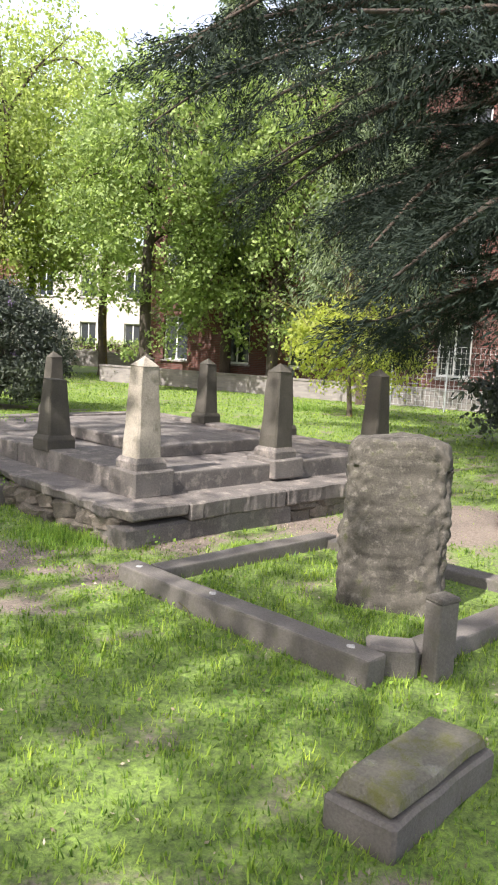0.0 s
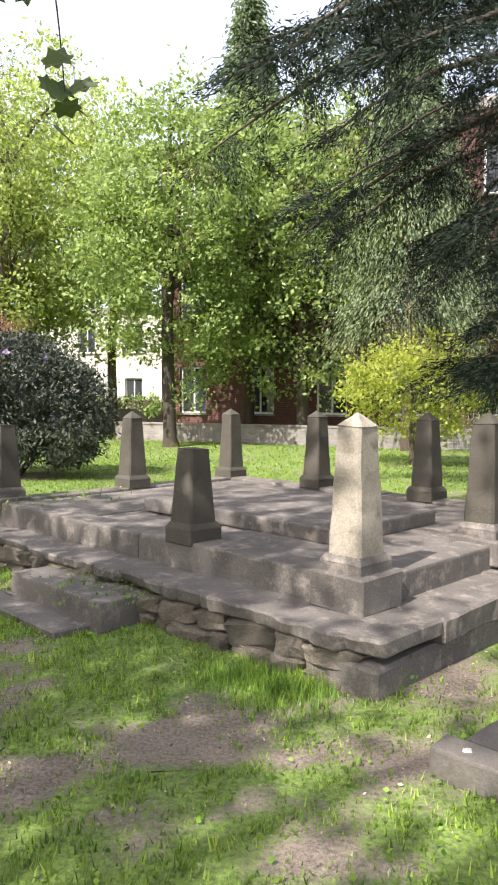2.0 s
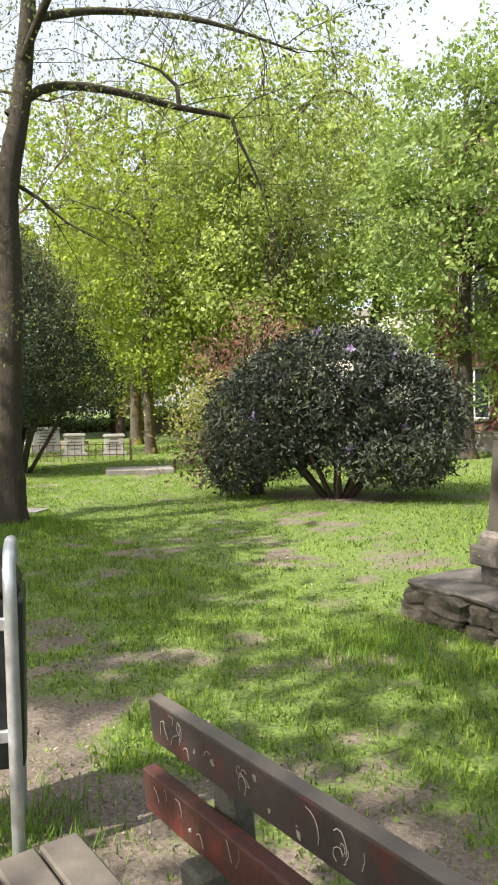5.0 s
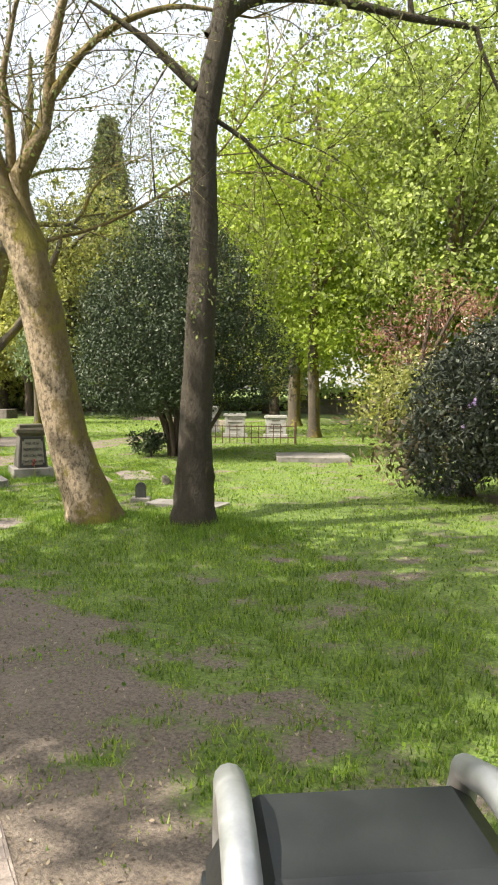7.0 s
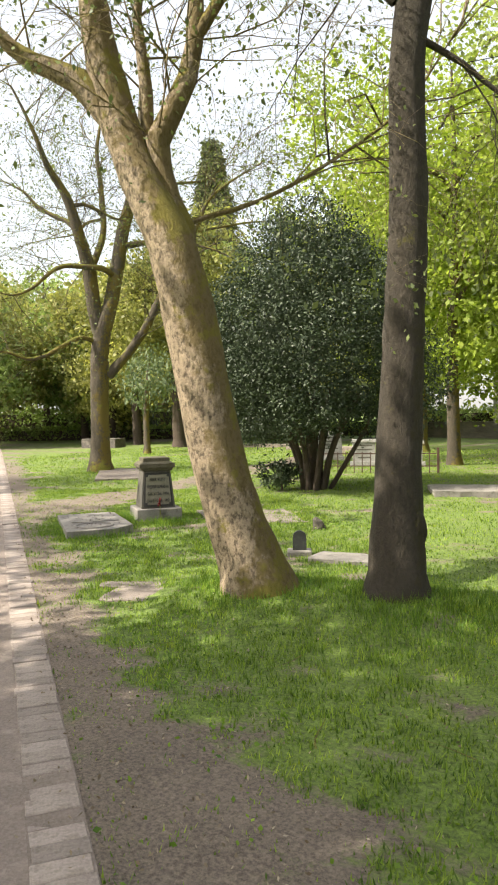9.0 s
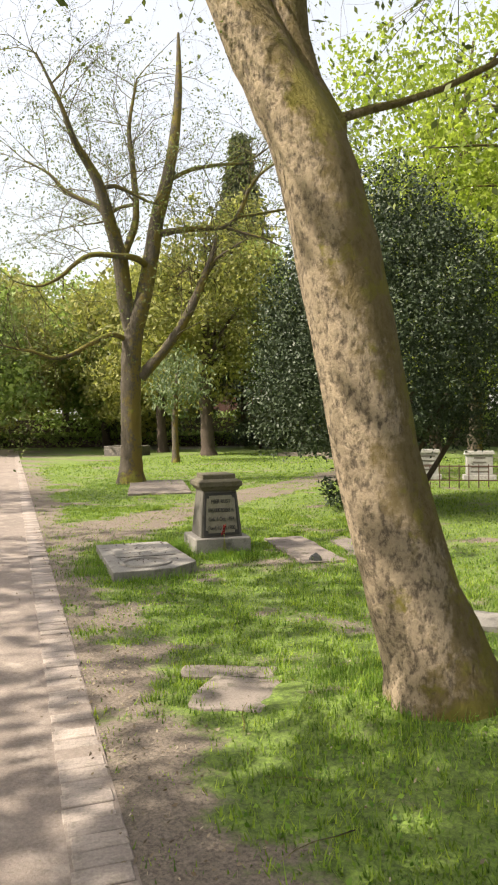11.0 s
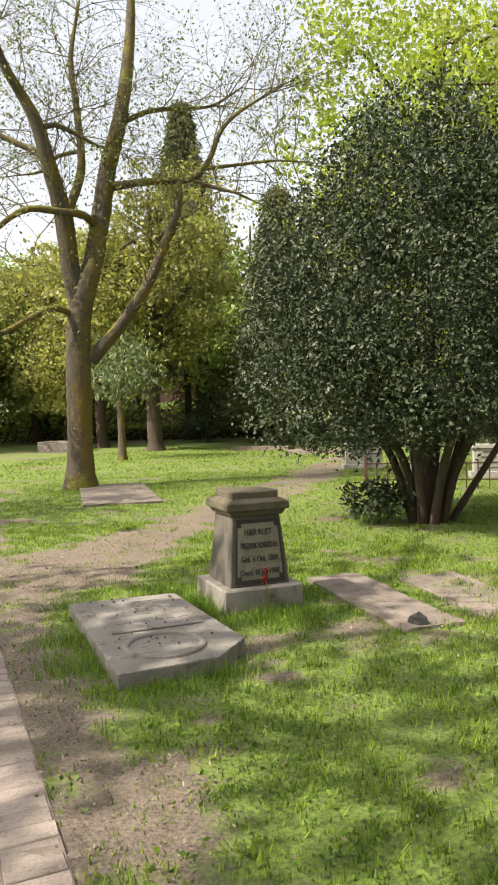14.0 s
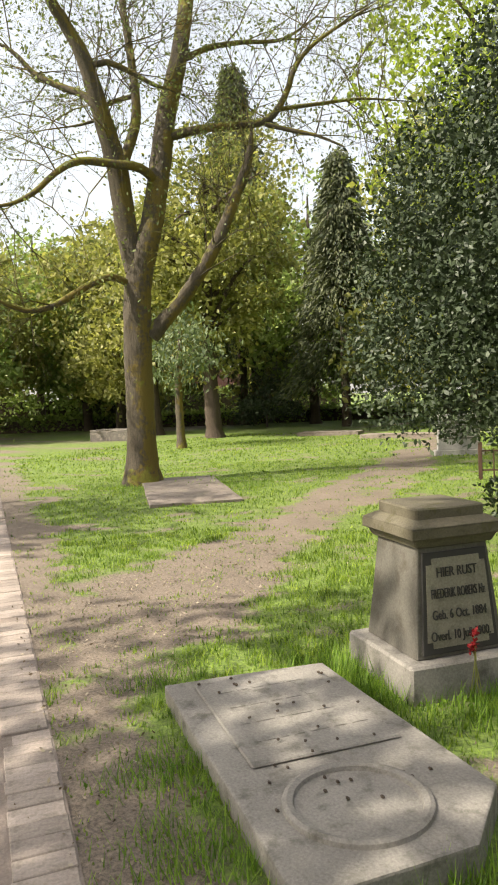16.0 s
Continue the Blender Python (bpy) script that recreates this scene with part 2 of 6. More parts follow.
BLACK = plain("black_bin_plastic", (0.016, 0.018, 0.018), 0.4, 0, 0.4)
RED = plain("red_sticker", (0.62, 0.02, 0.03), 0.45, 0, 0.3)
WHITE = plain("white_paint", (0.72, 0.72, 0.70), 0.55, 0, 0.2)
CHALK = plain("pale_scratched_paint", (0.371, 0.329, 0.290), 0.8, 0, 0.4)
GLASS = plain("dark_window_glass", (0.03, 0.035, 0.04), 0.08)
IRON = plain("rusty_iron", (0.09, 0.05, 0.035), 0.75, 0.4, 0.4)


def brickwork(name, a, b2, mortar):
    m, n, l, b = nodes_of(name)
    co = n.new("ShaderNodeTexCoord").outputs["Object"]
    sep, com = n.new("ShaderNodeSeparateXYZ"), n.new("ShaderNodeCombineXYZ")
    l.new(co, sep.inputs[0])
    l.new(sep.outputs["X"], com.inputs["X"])
    l.new(sep.outputs["Z"], com.inputs["Y"])
    t = n.new("ShaderNodeTexBrick")
    l.new(com.outputs[0], t.inputs["Vector"])
    t.inputs["Color1"].default_value, t.inputs["Color2"].default_value, t.inputs["Mortar"].default_value = (*a, 1), (*b2, 1), (*mortar, 1)
    t.inputs["Scale"].default_value, t.inputs["Brick Width"].default_value, t.inputs["Row Height"].default_value, t.inputs["Mortar Size"].default_value = 1.0, 0.22, 0.065, 0.008
    l.new(mixed(n, l, 1.0, t.outputs["Color"], ramp(n, l, noise_node(n, l, co, 0.8), [(0.3, (0.7,) * 3), (0.7, (1.15,) * 3)]), "MULTIPLY"), b.inputs["Base Color"])
    b.inputs["Roughness"].default_value = 0.9
    bumped(n, l, b, t.outputs["Fac"], -0.4, 0.01)
    return m


REDBRICK = brickwork("red_brickwork", (0.119, 0.038, 0.028), (0.087, 0.029, 0.024), (0.105, 0.084, 0.070))
GREYBRICK = brickwork("grey_brickwork", (0.24, 0.21, 0.19), (0.17, 0.15, 0.14), (0.2, 0.19, 0.18))
PALEWALL = rocky("pale_render", (0.42, 0.39, 0.33), (0.56, 0.52, 0.46), (0.5, 0.47, 0.42), 0.5, 0.9, 0.1)


def ground_material():
    m, n, l, b = nodes_of("lawn_and_soil")
    co = n.new("ShaderNodeTexCoord").outputs["Object"]
    at = n.new("ShaderNodeAttribute")
    at.attribute_name = "grass"
    soil = ramp(n, l, noise_node(n, l, co, 1.6), [(0.3, (0.090, 0.068, 0.050)), (0.7, (0.225, 0.175, 0.135))])
    soil = mixed(n, l, 0.62, soil, ramp(n, l, noise_node(n, l, co, 52, 6, 0.8), [(0.36, (0.026, 0.021, 0.016)), (0.66, (0.31, 0.25, 0.20))]))
    green = ramp(n, l, noise_node(n, l, co, 0.7), [(0.3, (0.064, 0.112, 0.018)), (0.7, (0.145, 0.215, 0.036))])
    # dark flecks: soil gaps, and shade under the blades put into the colour
    green = mixed(n, l, 0.6, green, ramp(n, l, noise_node(n, l, co, 38, 5, 0.75), [(0.36, (0.022, 0.024, 0.014)), (0.66, (0.23, 0.33, 0.052))]))
    jag = n.new("ShaderNodeMath")
    jag.operation = "MULTIPLY_ADD"
    l.new(noise_node(n, l, co, 17, 7, 0.75), jag.inputs[0])
    jag.inputs[1].default_value = 0.8
    half = n.new("ShaderNodeMath")
    half.operation = "MULTIPLY"
    half.inputs[1].default_value = 0.5
    l.new(at.outputs["Fac"], half.inputs[0])
    l.new(half.outputs[0], jag.inputs[2])
    l.new(mixed(n, l, ramp(n, l, jag.outputs[0], [(0.60, (0, 0, 0)), (0.82, (1, 1, 1))]), soil, green), b.inputs["Base Color"])
    b.inputs["Roughness"].default_value = 0.95
    first = bumped(n, l, b, noise_node(n, l, co, 9, 5), 0.6, 0.04)
    bumped(n, l, b, noise_node(n, l, co, 60, 5, 0.75), 0.8, 0.012, first)
    return m


GROUND = ground_material()


# ---- building helpers ----
def part(name, bm, material, parent=None, label=""):
    me = bpy.data.meshes.new(name)
    bm.to_mesh(me)
    bm.free()
    me.materials.append(material)
    ob = new(name, me)
    ob.parent = parent
    return tagged(ob, label)


def thing(name, x, y, z, turn, label, category, group="", kind=""):
    ob = new(name)
    ob.matrix_world = pose(x, y, z, 0, 0, turn)
    return tagged(ob, label, category, group, kind)


def mesh_part(name, verts, faces, material, parent=None, label="", smooth=False):
    """A mesh from arrays: verts (n, 3), faces (m, 3 or 4)."""
    verts, faces = np.asarray(verts, np.float32), np.asarray(faces, np.int32)
    me = bpy.data.meshes.new(name)
    me.vertices.add(len(verts))
    me.vertices.foreach_set("co", verts.ravel())
    k = faces.shape[1]
    me.loops.add(faces.size)
    me.loops.foreach_set("vertex_index", faces.ravel())
    me.polygons.add(len(faces))
    me.polygons.foreach_set("loop_start", np.arange(0, faces.size, k, dtype=np.int32))
    if smooth:
        me.polygons.foreach_set("use_smooth", np.ones(len(faces), bool))
    me.update()
    me.validate()
    me.materials.append(material)
    ob = new(name, me)
    ob.parent = parent
    return tagged(ob, label)


def block(bm, x0, y0, z0, x1, y1, z1, top=1.0, bevel=0.0, seg=1):
    """A box with its top drawn in by a factor and its edges bevelled."""
    cx, cy = (x0 + x1) / 2, (y0 + y1) / 2
    vs = [bm.verts.new((cx + (x - cx) * f, cy + (y - cy) * f, z)) for z, f in ((z0, 1.0), (z1, top)) for x, y in ((x0, y0), (x1, y0), (x1, y1), (x0, y1))]
    fs = [bm.faces.new([vs[i] for i in q]) for q in ((3, 2, 1, 0), (4, 5, 6, 7), (0, 1, 5, 4), (1, 2, 6, 5), (2, 3, 7, 6), (3, 0, 4, 7))]
    if bevel:
        edges = list({e for f in fs for e in f.edges})
        bmesh.ops.bevel(bm, geom=edges, offset=bevel, segments=seg, affect="EDGES", profile=0.6)
    return bm


def boxed(*args, **kw):
    return block(bmesh.new(), *args, **kw)


def worn(bm, amount, scale, cuts=0, seed=0.0):
    """Cuts the faces up and pushes the corners about, as worn or broken stone."""
    if cuts:
        bmesh.ops.subdivide_edges(bm, edges=bm.edges[:], cuts=cuts, use_grid_fill=True)
    for v in bm.verts:
        p = v.co * scale + Vector((seed, seed * 1.7, seed * 0.3))
        v.co += Vector((noise.noise(p), noise.noise(p + Vector((31, 0, 0))), noise.noise(p + Vector((0, 47, 0))))) * amount
    return bm


def rings(points, radii, sides=10, lumps=0.0, seed=0):
    """A tapered tube along points: verts and quads."""
    pts = [Vector(p) for p in points]
    rng = np.random.default_rng(seed)
    verts, quads = [], []
    side = Vector((1, 0, 0))
    for i, p in enumerate(pts):
        d = (pts[min(i + 1, len(pts) - 1)] - pts[max(i - 1, 0)]).normalized()
        side = (side - d * side.dot(d))
        side = side.normalized() if side.length > 1e-4 else d.orthogonal().normalized()
        up = d.cross(side)
        for k in range(sides):
            a = 2 * math.pi * k / sides
            r = radii[i] * (1 + lumps * (rng.random() - 0.5))
            verts.append(p + (side * math.cos(a) + up * math.sin(a)) * r)
    for i in range(len(pts) - 1):
        for k in range(sides):
            a, b = i * sides + k, i * sides + (k + 1) % sides
            quads.append((a, b, b + sides, a + sides))
    return verts, quads


def smooth_line(points, radii, step=0.25):
    """Points and radii on a smooth curve through the given ones."""
    p = [Vector(q) for q in points]
    out, rad = [], []
    for i in range(len(p) - 1):
        a, b, c, d = p[max(i - 1, 0)], p[i], p[i + 1], p[min(i + 2, len(p) - 1)]
        n = max(1, int((c - b).length / step))
        for j in range(n):
            t = j / n
            out.append(0.5 * (2 * b + (c - a) * t + (2 * a - 5 * b + 4 * c - d) * t * t + (3 * b - a - 3 * c + d) * t ** 3))
            rad.append(radii[i] + (radii[i + 1] - radii[i]) * t)
    return out + [p[-1]], rad + [radii[-1]]


def tube_part(name, points, radii, material, parent=None, sides=10, lumps=0.08, step=0.25, seed=0, label=""):
    pts, rad = smooth_line(points, radii, step)
    v, q = rings(pts, rad, sides, lumps, seed)
    return mesh_part(name, [tuple(c) for c in v], q, material, parent, label, smooth=True)


def leaves(rng, pos, size, aspect=0.5, droop=0.0, along=None):
    """One diamond leaf at each place. droop: how far tips hang; along: the way each leaf points."""
    n = len(pos)
    d = rng.normal(size=(n, 3)) if along is None else along + rng.normal(size=(n, 3)) * 0.35
    d[:, 2] -= droop
    d /= np.linalg.norm(d, axis=1, keepdims=True) + 1e-9
    w = np.cross(d, rng.normal(size=(n, 3)))
    w /= np.linalg.norm(w, axis=1, keepdims=True) + 1e-9
    s = (size * (0.6 + 0.8 * rng.random(n)))[:, None]
    v = np.stack([pos, pos + d * s * 0.45 + w * s * aspect * 0.5, pos + d * s, pos + d * s * 0.45 - w * s * aspect * 0.5], 1)
    return v.reshape(-1, 3), np.arange(4 * n).reshape(-1, 4)


def clumps(rng, blobs, count, radius, each, shell=0.55, flat=0.7):
    """Places of leaves: clumps spread through the outer part of ellipsoids (centre, half sizes), with gaps."""
    vol = np.array([np.prod(b[1]) ** 0.67 for b in blobs])
    which = rng.choice(len(blobs), count, p=vol / vol.sum())
    c, h = np.array([b[0] for b in blobs])[which], np.array([b[1] for b in blobs])[which]
    u = rng.normal(size=(count, 3))
    u /= np.linalg.norm(u, axis=1, keepdims=True)
    r = shell + (1.08 - shell) * rng.random(count) ** 0.7
    centre = c + u * h * r[:, None]
    pos = centre[:, None] + rng.normal(size=(count, each, 3)) * (radius * (0.5 + rng.random((count, 1, 1)))) * np.array([1, 1, flat])
    return pos.reshape(-1, 3), centre, u


def vnoise(x, y, scale, seed):
    """Smooth random field in 0..1 at the given cell size."""
    g = np.random.default_rng(seed).random((257, 257))
    x, y = np.asarray(x) / scale + 100.3, np.asarray(y) / scale + 90.7
    i, j = np.floor(x).astype(int), np.floor(y).astype(int)
    fx, fy = x - i, y - j
    fx, fy = fx * fx * (3 - 2 * fx), fy * fy * (3 - 2 * fy)
    i, j = i % 256, j % 256
    return (g[i, j] * (1 - fx) + g[i + 1, j] * fx) * (1 - fy) + (g[i, j + 1] * (1 - fx) + g[i + 1, j + 1] * fx) * fy


# ---- plan ----
EDGE = np.array((-9.05, 8.65))            # a point on the paved edge of the path
ALONG, RIGHT = np.array((-0.844, 0.5365)), np.array((0.5365, 0.844))
TO = np.array((-0.91, 7.15))            # near corner post of the railed tomb
TU, TV = np.array((-0.758, 0.653)), np.array((0.653, 0.758))
TOMB_L, TOMB_W = 4.27, 3.03
TOMB_TURN = math.degrees(math.atan2(TU[1], TU[0]))
BRANCH = [(-16.9, 13.7, 0.75), (-17.5, 15.5, 0.62), (-17.95, 17.2, 0.48), (-18.5, 19.4, 0.52), (-19.2, 22.4, 0.55), (-20.7, 27.1, 0.6), (-23.0, 33.0, 0.6)]


def seg_distance(x, y, ax, ay, bx, by):
    t = np.clip(((x - ax) * (bx - ax) + (y - ay) * (by - ay)) / ((bx - ax) ** 2 + (by - ay) ** 2), 0, 1)
    return np.hypot(x - ax - t * (bx - ax), y - ay - t * (by - ay)), t


def bare(x, y):
    """How bare the soil is at a place, 0 (lawn) to 1 (trodden)."""
    x, y = np.asarray(x, float), np.asarray(y, float)
    side = (x - EDGE[0]) * RIGHT[0] + (y - EDGE[1]) * RIGHT[1]
    far = (x - EDGE[0]) * ALONG[0] + (y - EDGE[1]) * ALONG[1]
    wob = vnoise(x, y, 0.9, 3) - 0.5
    out = np.clip(1.35 - np.abs(side - 0.1) / (0.42 + 0.35 * np.clip(1.5 - far, 0, 1.6) + 0.35 * wob), 0, 1) * (far > -6)
    for (ax, ay, aw), (bx, by, bw) in zip(BRANCH, BRANCH[1:]):
        d, t = seg_distance(x, y, ax, ay, bx, by)
        out = np.maximum(out, np.clip((aw + (bw - aw) * t - d) / 0.3 + 0.5 + wob, 0, 1))
    # trodden ground in front of the tomb, round the bench and along the walked line
    for cx, cy, rx, ry, k in ((-3.6, 6.9, 1.9, 1.5, 0.68), (-5.0, 7.3, 1.3, 0.8, 0.7), (-0.55, 6.95, 0.5, 0.4, 1.0), (0.65, 7.85, 0.9, 0.7, 0.9), (-2.0, 5.7, 1.6, 0.9, 0.5),
                              (-12.0, 11.4, 0.4, 0.35, 0.6), (-7.2, 8.0, 1.5, 1.0, 0.6), (-6.6, 16.2, 1.9, 0.7, 1.0), (3.0, 8.3, 2.2, 1.3, 0.9), (0.5, 3.2, 0.7, 0.5, 0.5)):
        out = np.maximum(out, k * np.clip(1.6 - 1.6 * np.hypot((x - cx) / rx, (y - cy) / ry) + wob * 0.9, 0, 1))
    # grass breaks the bare ground up in tufts, and soil shows in the lawn
    grain = vnoise(x, y, 0.31, 41) * 0.42 + vnoise(x, y, 0.12, 42) * 0.38 + vnoise(x, y, 1.25, 5) * 0.20
    return np.clip(1 - (0.5 + (0.54 - 1.02 * out + (grain - 0.5) * 2.6) * 1.25), 0, 1)


def rise(x, y):
    """Gentle unevenness of the lawn."""
    x, y = np.asarray(x, float), np.asarray(y, float)
    mound = 0.17 * np.exp(-((x + 10.85) ** 2 + (y - 11.8) ** 2) / 0.42) + 0.15 * np.exp(-((x + 9.75) ** 2 + (y - 12.15) ** 2) / 0.42)
    side = (x - EDGE[0]) * RIGHT[0] + (y - EDGE[1]) * RIGHT[1]
    far = (x - EDGE[0]) * ALONG[0] + (y - EDGE[1]) * ALONG[1]
    calm = np.where(far > -6.5, np.clip(np.where(side > 0, side - 0.06, -side - 2.3) / 0.7, 0, 1), 1.0)
    return ((vnoise(x, y, 2.2, 8) - 0.5) * 0.05 + (vnoise(x, y, 0.5, 9) - 0.5) * 0.02) * calm + 0.018 * (1 - calm) * (side > -0.08) + mound


def make_ground():
    def axis(lo, hi, a, b, fine):
        core = np.arange(a, b + fine / 2, fine)
        left, right = a - np.geomspace(0.6, a - lo, 26), b + np.geomspace(0.6, hi - b, 26)
        return np.concatenate([left[::-1], core, right])
    xs, ys = axis(-900, 900, -24, 4, 0.17), axis(-900, 900, 0, 26, 0.17)
    gx, gy = np.meshgrid(xs, ys, indexing="ij")
    near = (gx > -45) & (gx < 20) & (gy > -10) & (gy < 45)
    gz = np.where(near, rise(gx, gy), 0.0)
    v = np.stack([gx, gy, gz], -1).reshape(-1, 3)
    a = (np.arange(len(xs) - 1)[:, None] * len(ys) + np.arange(len(ys) - 1)).ravel()
    q = np.stack([a, a + len(ys), a + len(ys) + 1, a + 1], 1)
    ob = mesh_part("ground", v, q, GROUND, smooth=True)
    at = ob.data.attributes.new("grass", "FLOAT", "POINT")
    at.data.foreach_set("value", (1 - bare(v[:, 0], v[:, 1])).astype(np.float32))
    return tagged(ob, "uneven churchyard lawn with bare trodden soil patches", "ground", kind="structure")


ground = make_ground()


# ---- the path ----
def make_path():
    e0, e1 = EDGE - ALONG * 6, EDGE + ALONG * 45
    n = 120
    s = np.linspace(0, 1, n)[:, None]
    line = e0 + (e1 - e0) * s
    cols = [line - RIGHT * (w + (0.06 * (vnoise(line[:, :1].ravel(), line[:, 1], 0.8, 21) - 0.5)[:, None] if w > 2 else 0)) for w in (0.205, 0.9, 1.6, 2.3)]
    v = np.concatenate([np.c_[c, np.full(n, 0.018 + h) + rise(c[:, 0], c[:, 1]) * 0.4] for c, h in zip(cols, (0.0, 0.012, 0.012, 0.0))])
    q = [(k * n + i, k * n + i + 1, (k + 1) * n + i + 1, (k + 1) * n + i) for k in range(3) for i in range(n - 1)]
    tagged(mesh_part("path", v, q, GRAVEL, smooth=True), "trodden brown gravel path beside the lawn", "path", kind="structure")


make_path()


def make_edging():
    """A course of paving bricks laid crosswise along the path's edge."""
    edging = thing("path_edging", EDGE[0], EDGE[1], 0, math.degrees(math.atan2(ALONG[1], ALONG[0])), "worn pinkish paving bricks laid along the gravel path", "paving", kind="structure")
    rng = np.random.default_rng(12)
    shapes = []
    for k in range(4):
        bm = boxed(0, 0, -0.05, 0.103, 0.2, 0.03, bevel=0.004)
        worn(bm, 0.003, 9, 0, k * 5.0)
        me = bpy.data.meshes.new("brick")
        bm.to_mesh(me)
        bm.free()
        me.materials.append(BRICK)
        shapes.append(me)
    x = -3.0
    for k in range(290):
        b = new("brick", shapes[k % 4])
        b.parent = edging
        b.matrix_basis = pose(x, float(rng.normal() * 0.004), -0.006 + float(rng.normal() * 0.0025), float(rng.normal() * 0.4), float(rng.normal() * 0.4), float(rng.normal() * 0.6))
        x += 0.105
    rest = bmesh.new()
    while x < 42:
        block(rest, x, 0, -0.05, x + 0.1, 0.2, 0.024)
        x += 0.105
    tagged(part("far_bricks", rest, BRICK, edging), kind="stuff")
    bed = boxed(-3, -0.006, -0.05, 42, 0.206, 0.0205)
    part("sand_bed", bed, GRAVEL, edging)


make_edging()


# ---- the railed tomb ----
def tp(u, v):
    p = TO + TU * u + TV * v
    return float(p[0]), float(p[1])


def broken_edge(bm, axis, limit, sign, amount, seed):
    """Breaks the outer edge of a ledge stone back in bites, deeper towards its underside."""
    z0, z1 = min(v.co.z for v in bm.verts), max(v.co.z for v in bm.verts)
    for v in bm.verts:
        reach = (v.co[axis] - limit) * sign
        if reach > -0.06:
            run = v.co[1 - axis]
            jit = 0.35 * noise.noise(Vector((run * 7.0, seed, 2)))
            bite = 0.75 * noise.cell(Vector((run * 3.7 + jit, seed, 0.5))) ** 2 + 0.14 * noise.cell(Vector((run * 11.0 + jit, seed, 5.5))) + 0.12 * noise.noise(Vector((run * 30.0, seed, 4)))
            under = 1.0 + 0.9 * (z1 - v.co.z) / (z1 - z0)
            v.co[axis] -= sign * amount * bite * under
            v.co.z -= 0.25 * amount * max(0.0, noise.noise(Vector((run * 5.0, seed, 9)))) * (v.co.z > z1 - 0.03)
    return bm


def make_tomb():
    # local x runs along the front, local y inwards (mirrored sense: y to the back)
    tomb = thing("tomb", TO[0], TO[1], 0, TOMB_TURN, "low bluestone tomb platform with cracked ledge and central slab", "tomb")
    # in the local frame, the back lies at negative y
    L, W, o = TOMB_L, TOMB_W, 0.50
    ledge = 0.31
    # ledge slabs around, each a stone of its own with a broken edge
    cuts = [-o, 1.15, 2.45, 3.65, L + o]
    for k, (a, b) in enumerate(zip(cuts, cuts[1:])):
        bm = boxed(a + 0.006, -0.12, ledge - 0.095, b - 0.006, o, ledge + (0.0, -0.015, -0.03, -0.045)[k], bevel=0.015)
        bmesh.ops.subdivide_edges(bm, edges=[e for e in bm.edges if abs(e.verts[0].co.x - e.verts[1].co.x) > 0.3], cuts=22, use_grid_fill=True)
        worn(bm, 0.007, 7.6, 1, 3.0 + k)
        broken_edge(bm, 1, o, 1, 0.075, 3.0 + k)
        part("ledge_stone", bm, TOMB, tomb, "cracked ledge stone")
    sidecuts = [-0.12, -1.2, -2.3, -W - o]
    for k, (a, b) in enumerate(zip(sidecuts, sidecuts[1:])):
        bm = boxed(-o, b + 0.006, ledge - 0.15, 0.12, a - 0.006, ledge, bevel=0.015)
        bmesh.ops.subdivide_edges(bm, edges=[e for e in bm.edges if abs(e.verts[0].co.y - e.verts[1].co.y) > 0.3], cuts=12, use_grid_fill=True)
        worn(bm, 0.008, 5.6, 2, 9.0 + k)
        broken_edge(bm, 0, -o, -1, 0.022, 9.0 + k)
        part("ledge_stone", bm, TOMB, tomb)
        bm = boxed(L - 0.12, b + 0.006, ledge - 0.17, L + o, a - 0.006, ledge - 0.045, bevel=0.015)
        bmesh.ops.subdivide_edges(bm, edges=[e for e in bm.edges if abs(e.verts[0].co.y - e.verts[1].co.y) > 0.3], cuts=12, use_grid_fill=True)
        worn(bm, 0.010, 5.6, 2, 19.0 + k)
        broken_edge(bm, 0, L + o, 1, 0.08, 19.0 + k)
        part("ledge_stone", bm, TOMB, tomb)
    bm = boxed(0.12, -W - o, ledge - 0.15, L - 0.12, -W + 0.12, ledge, bevel=0.015)
    part("ledge_stone", worn(bm, 0.015, 2.6, 2, 31.0), TOMB, tomb)
    # rubble courses under the ledge
    rng = np.random.default_rng(5)
    core = boxed(-o + 0.16, -W - o + 0.1, -0.1, L + o - 0.16, o - 0.17, ledge - 0.12)
    part("core", core, RUBBLE, tomb)
    shapes = []
    for k in range(7):
        bm = boxed(-0.5, -0.5, -0.5, 0.5, 0.5, 0.5, bevel=0.16)
        worn(bm, 0.22, 1.7, 1, 11.0 * k)
        me = bpy.data.meshes.new("rubble_stone")
        bm.to_mesh(me)
        bm.free()
        me.materials.append(RUBBLE)
        shapes.append(me)

    def course(x0, y0, x1, y1, rows):
        length = math.hypot(x1 - x0, y1 - y0)
        turn = math.degrees(math.atan2(y1 - y0, x1 - x0))
        for z, h in rows:
            s = 0.0
            while s < length:
                w = float(rng.uniform(0.16, 0.42))
                c = min(s + w / 2, length)
                st = new("rubble_stone", shapes[int(rng.integers(7))])
                st.parent = tomb
                st.matrix_basis = pose(x0 + (x1 - x0) * c / length, y0 + (y1 - y0) * c / length, z + float(rng.normal() * 0.01), float(rng.normal() * 4), float(rng.normal() * 5), turn + float(rng.normal() * 5)) @ Matrix.Diagonal((w * 1.02, float(rng.uniform(0.14, 0.24)), h * float(rng.uniform(0.9, 1.2)), 1))
                s += w
    course(-o + 0.15, o - 0.12, L + o - 0.05, o - 0.12, [(0.02, 0.13), (0.145, 0.13)])
    course(L + o - 0.14, o - 0.1, L + o - 0.14, -W - o + 0.1, [(0.0, 0.13), (0.115, 0.12)])
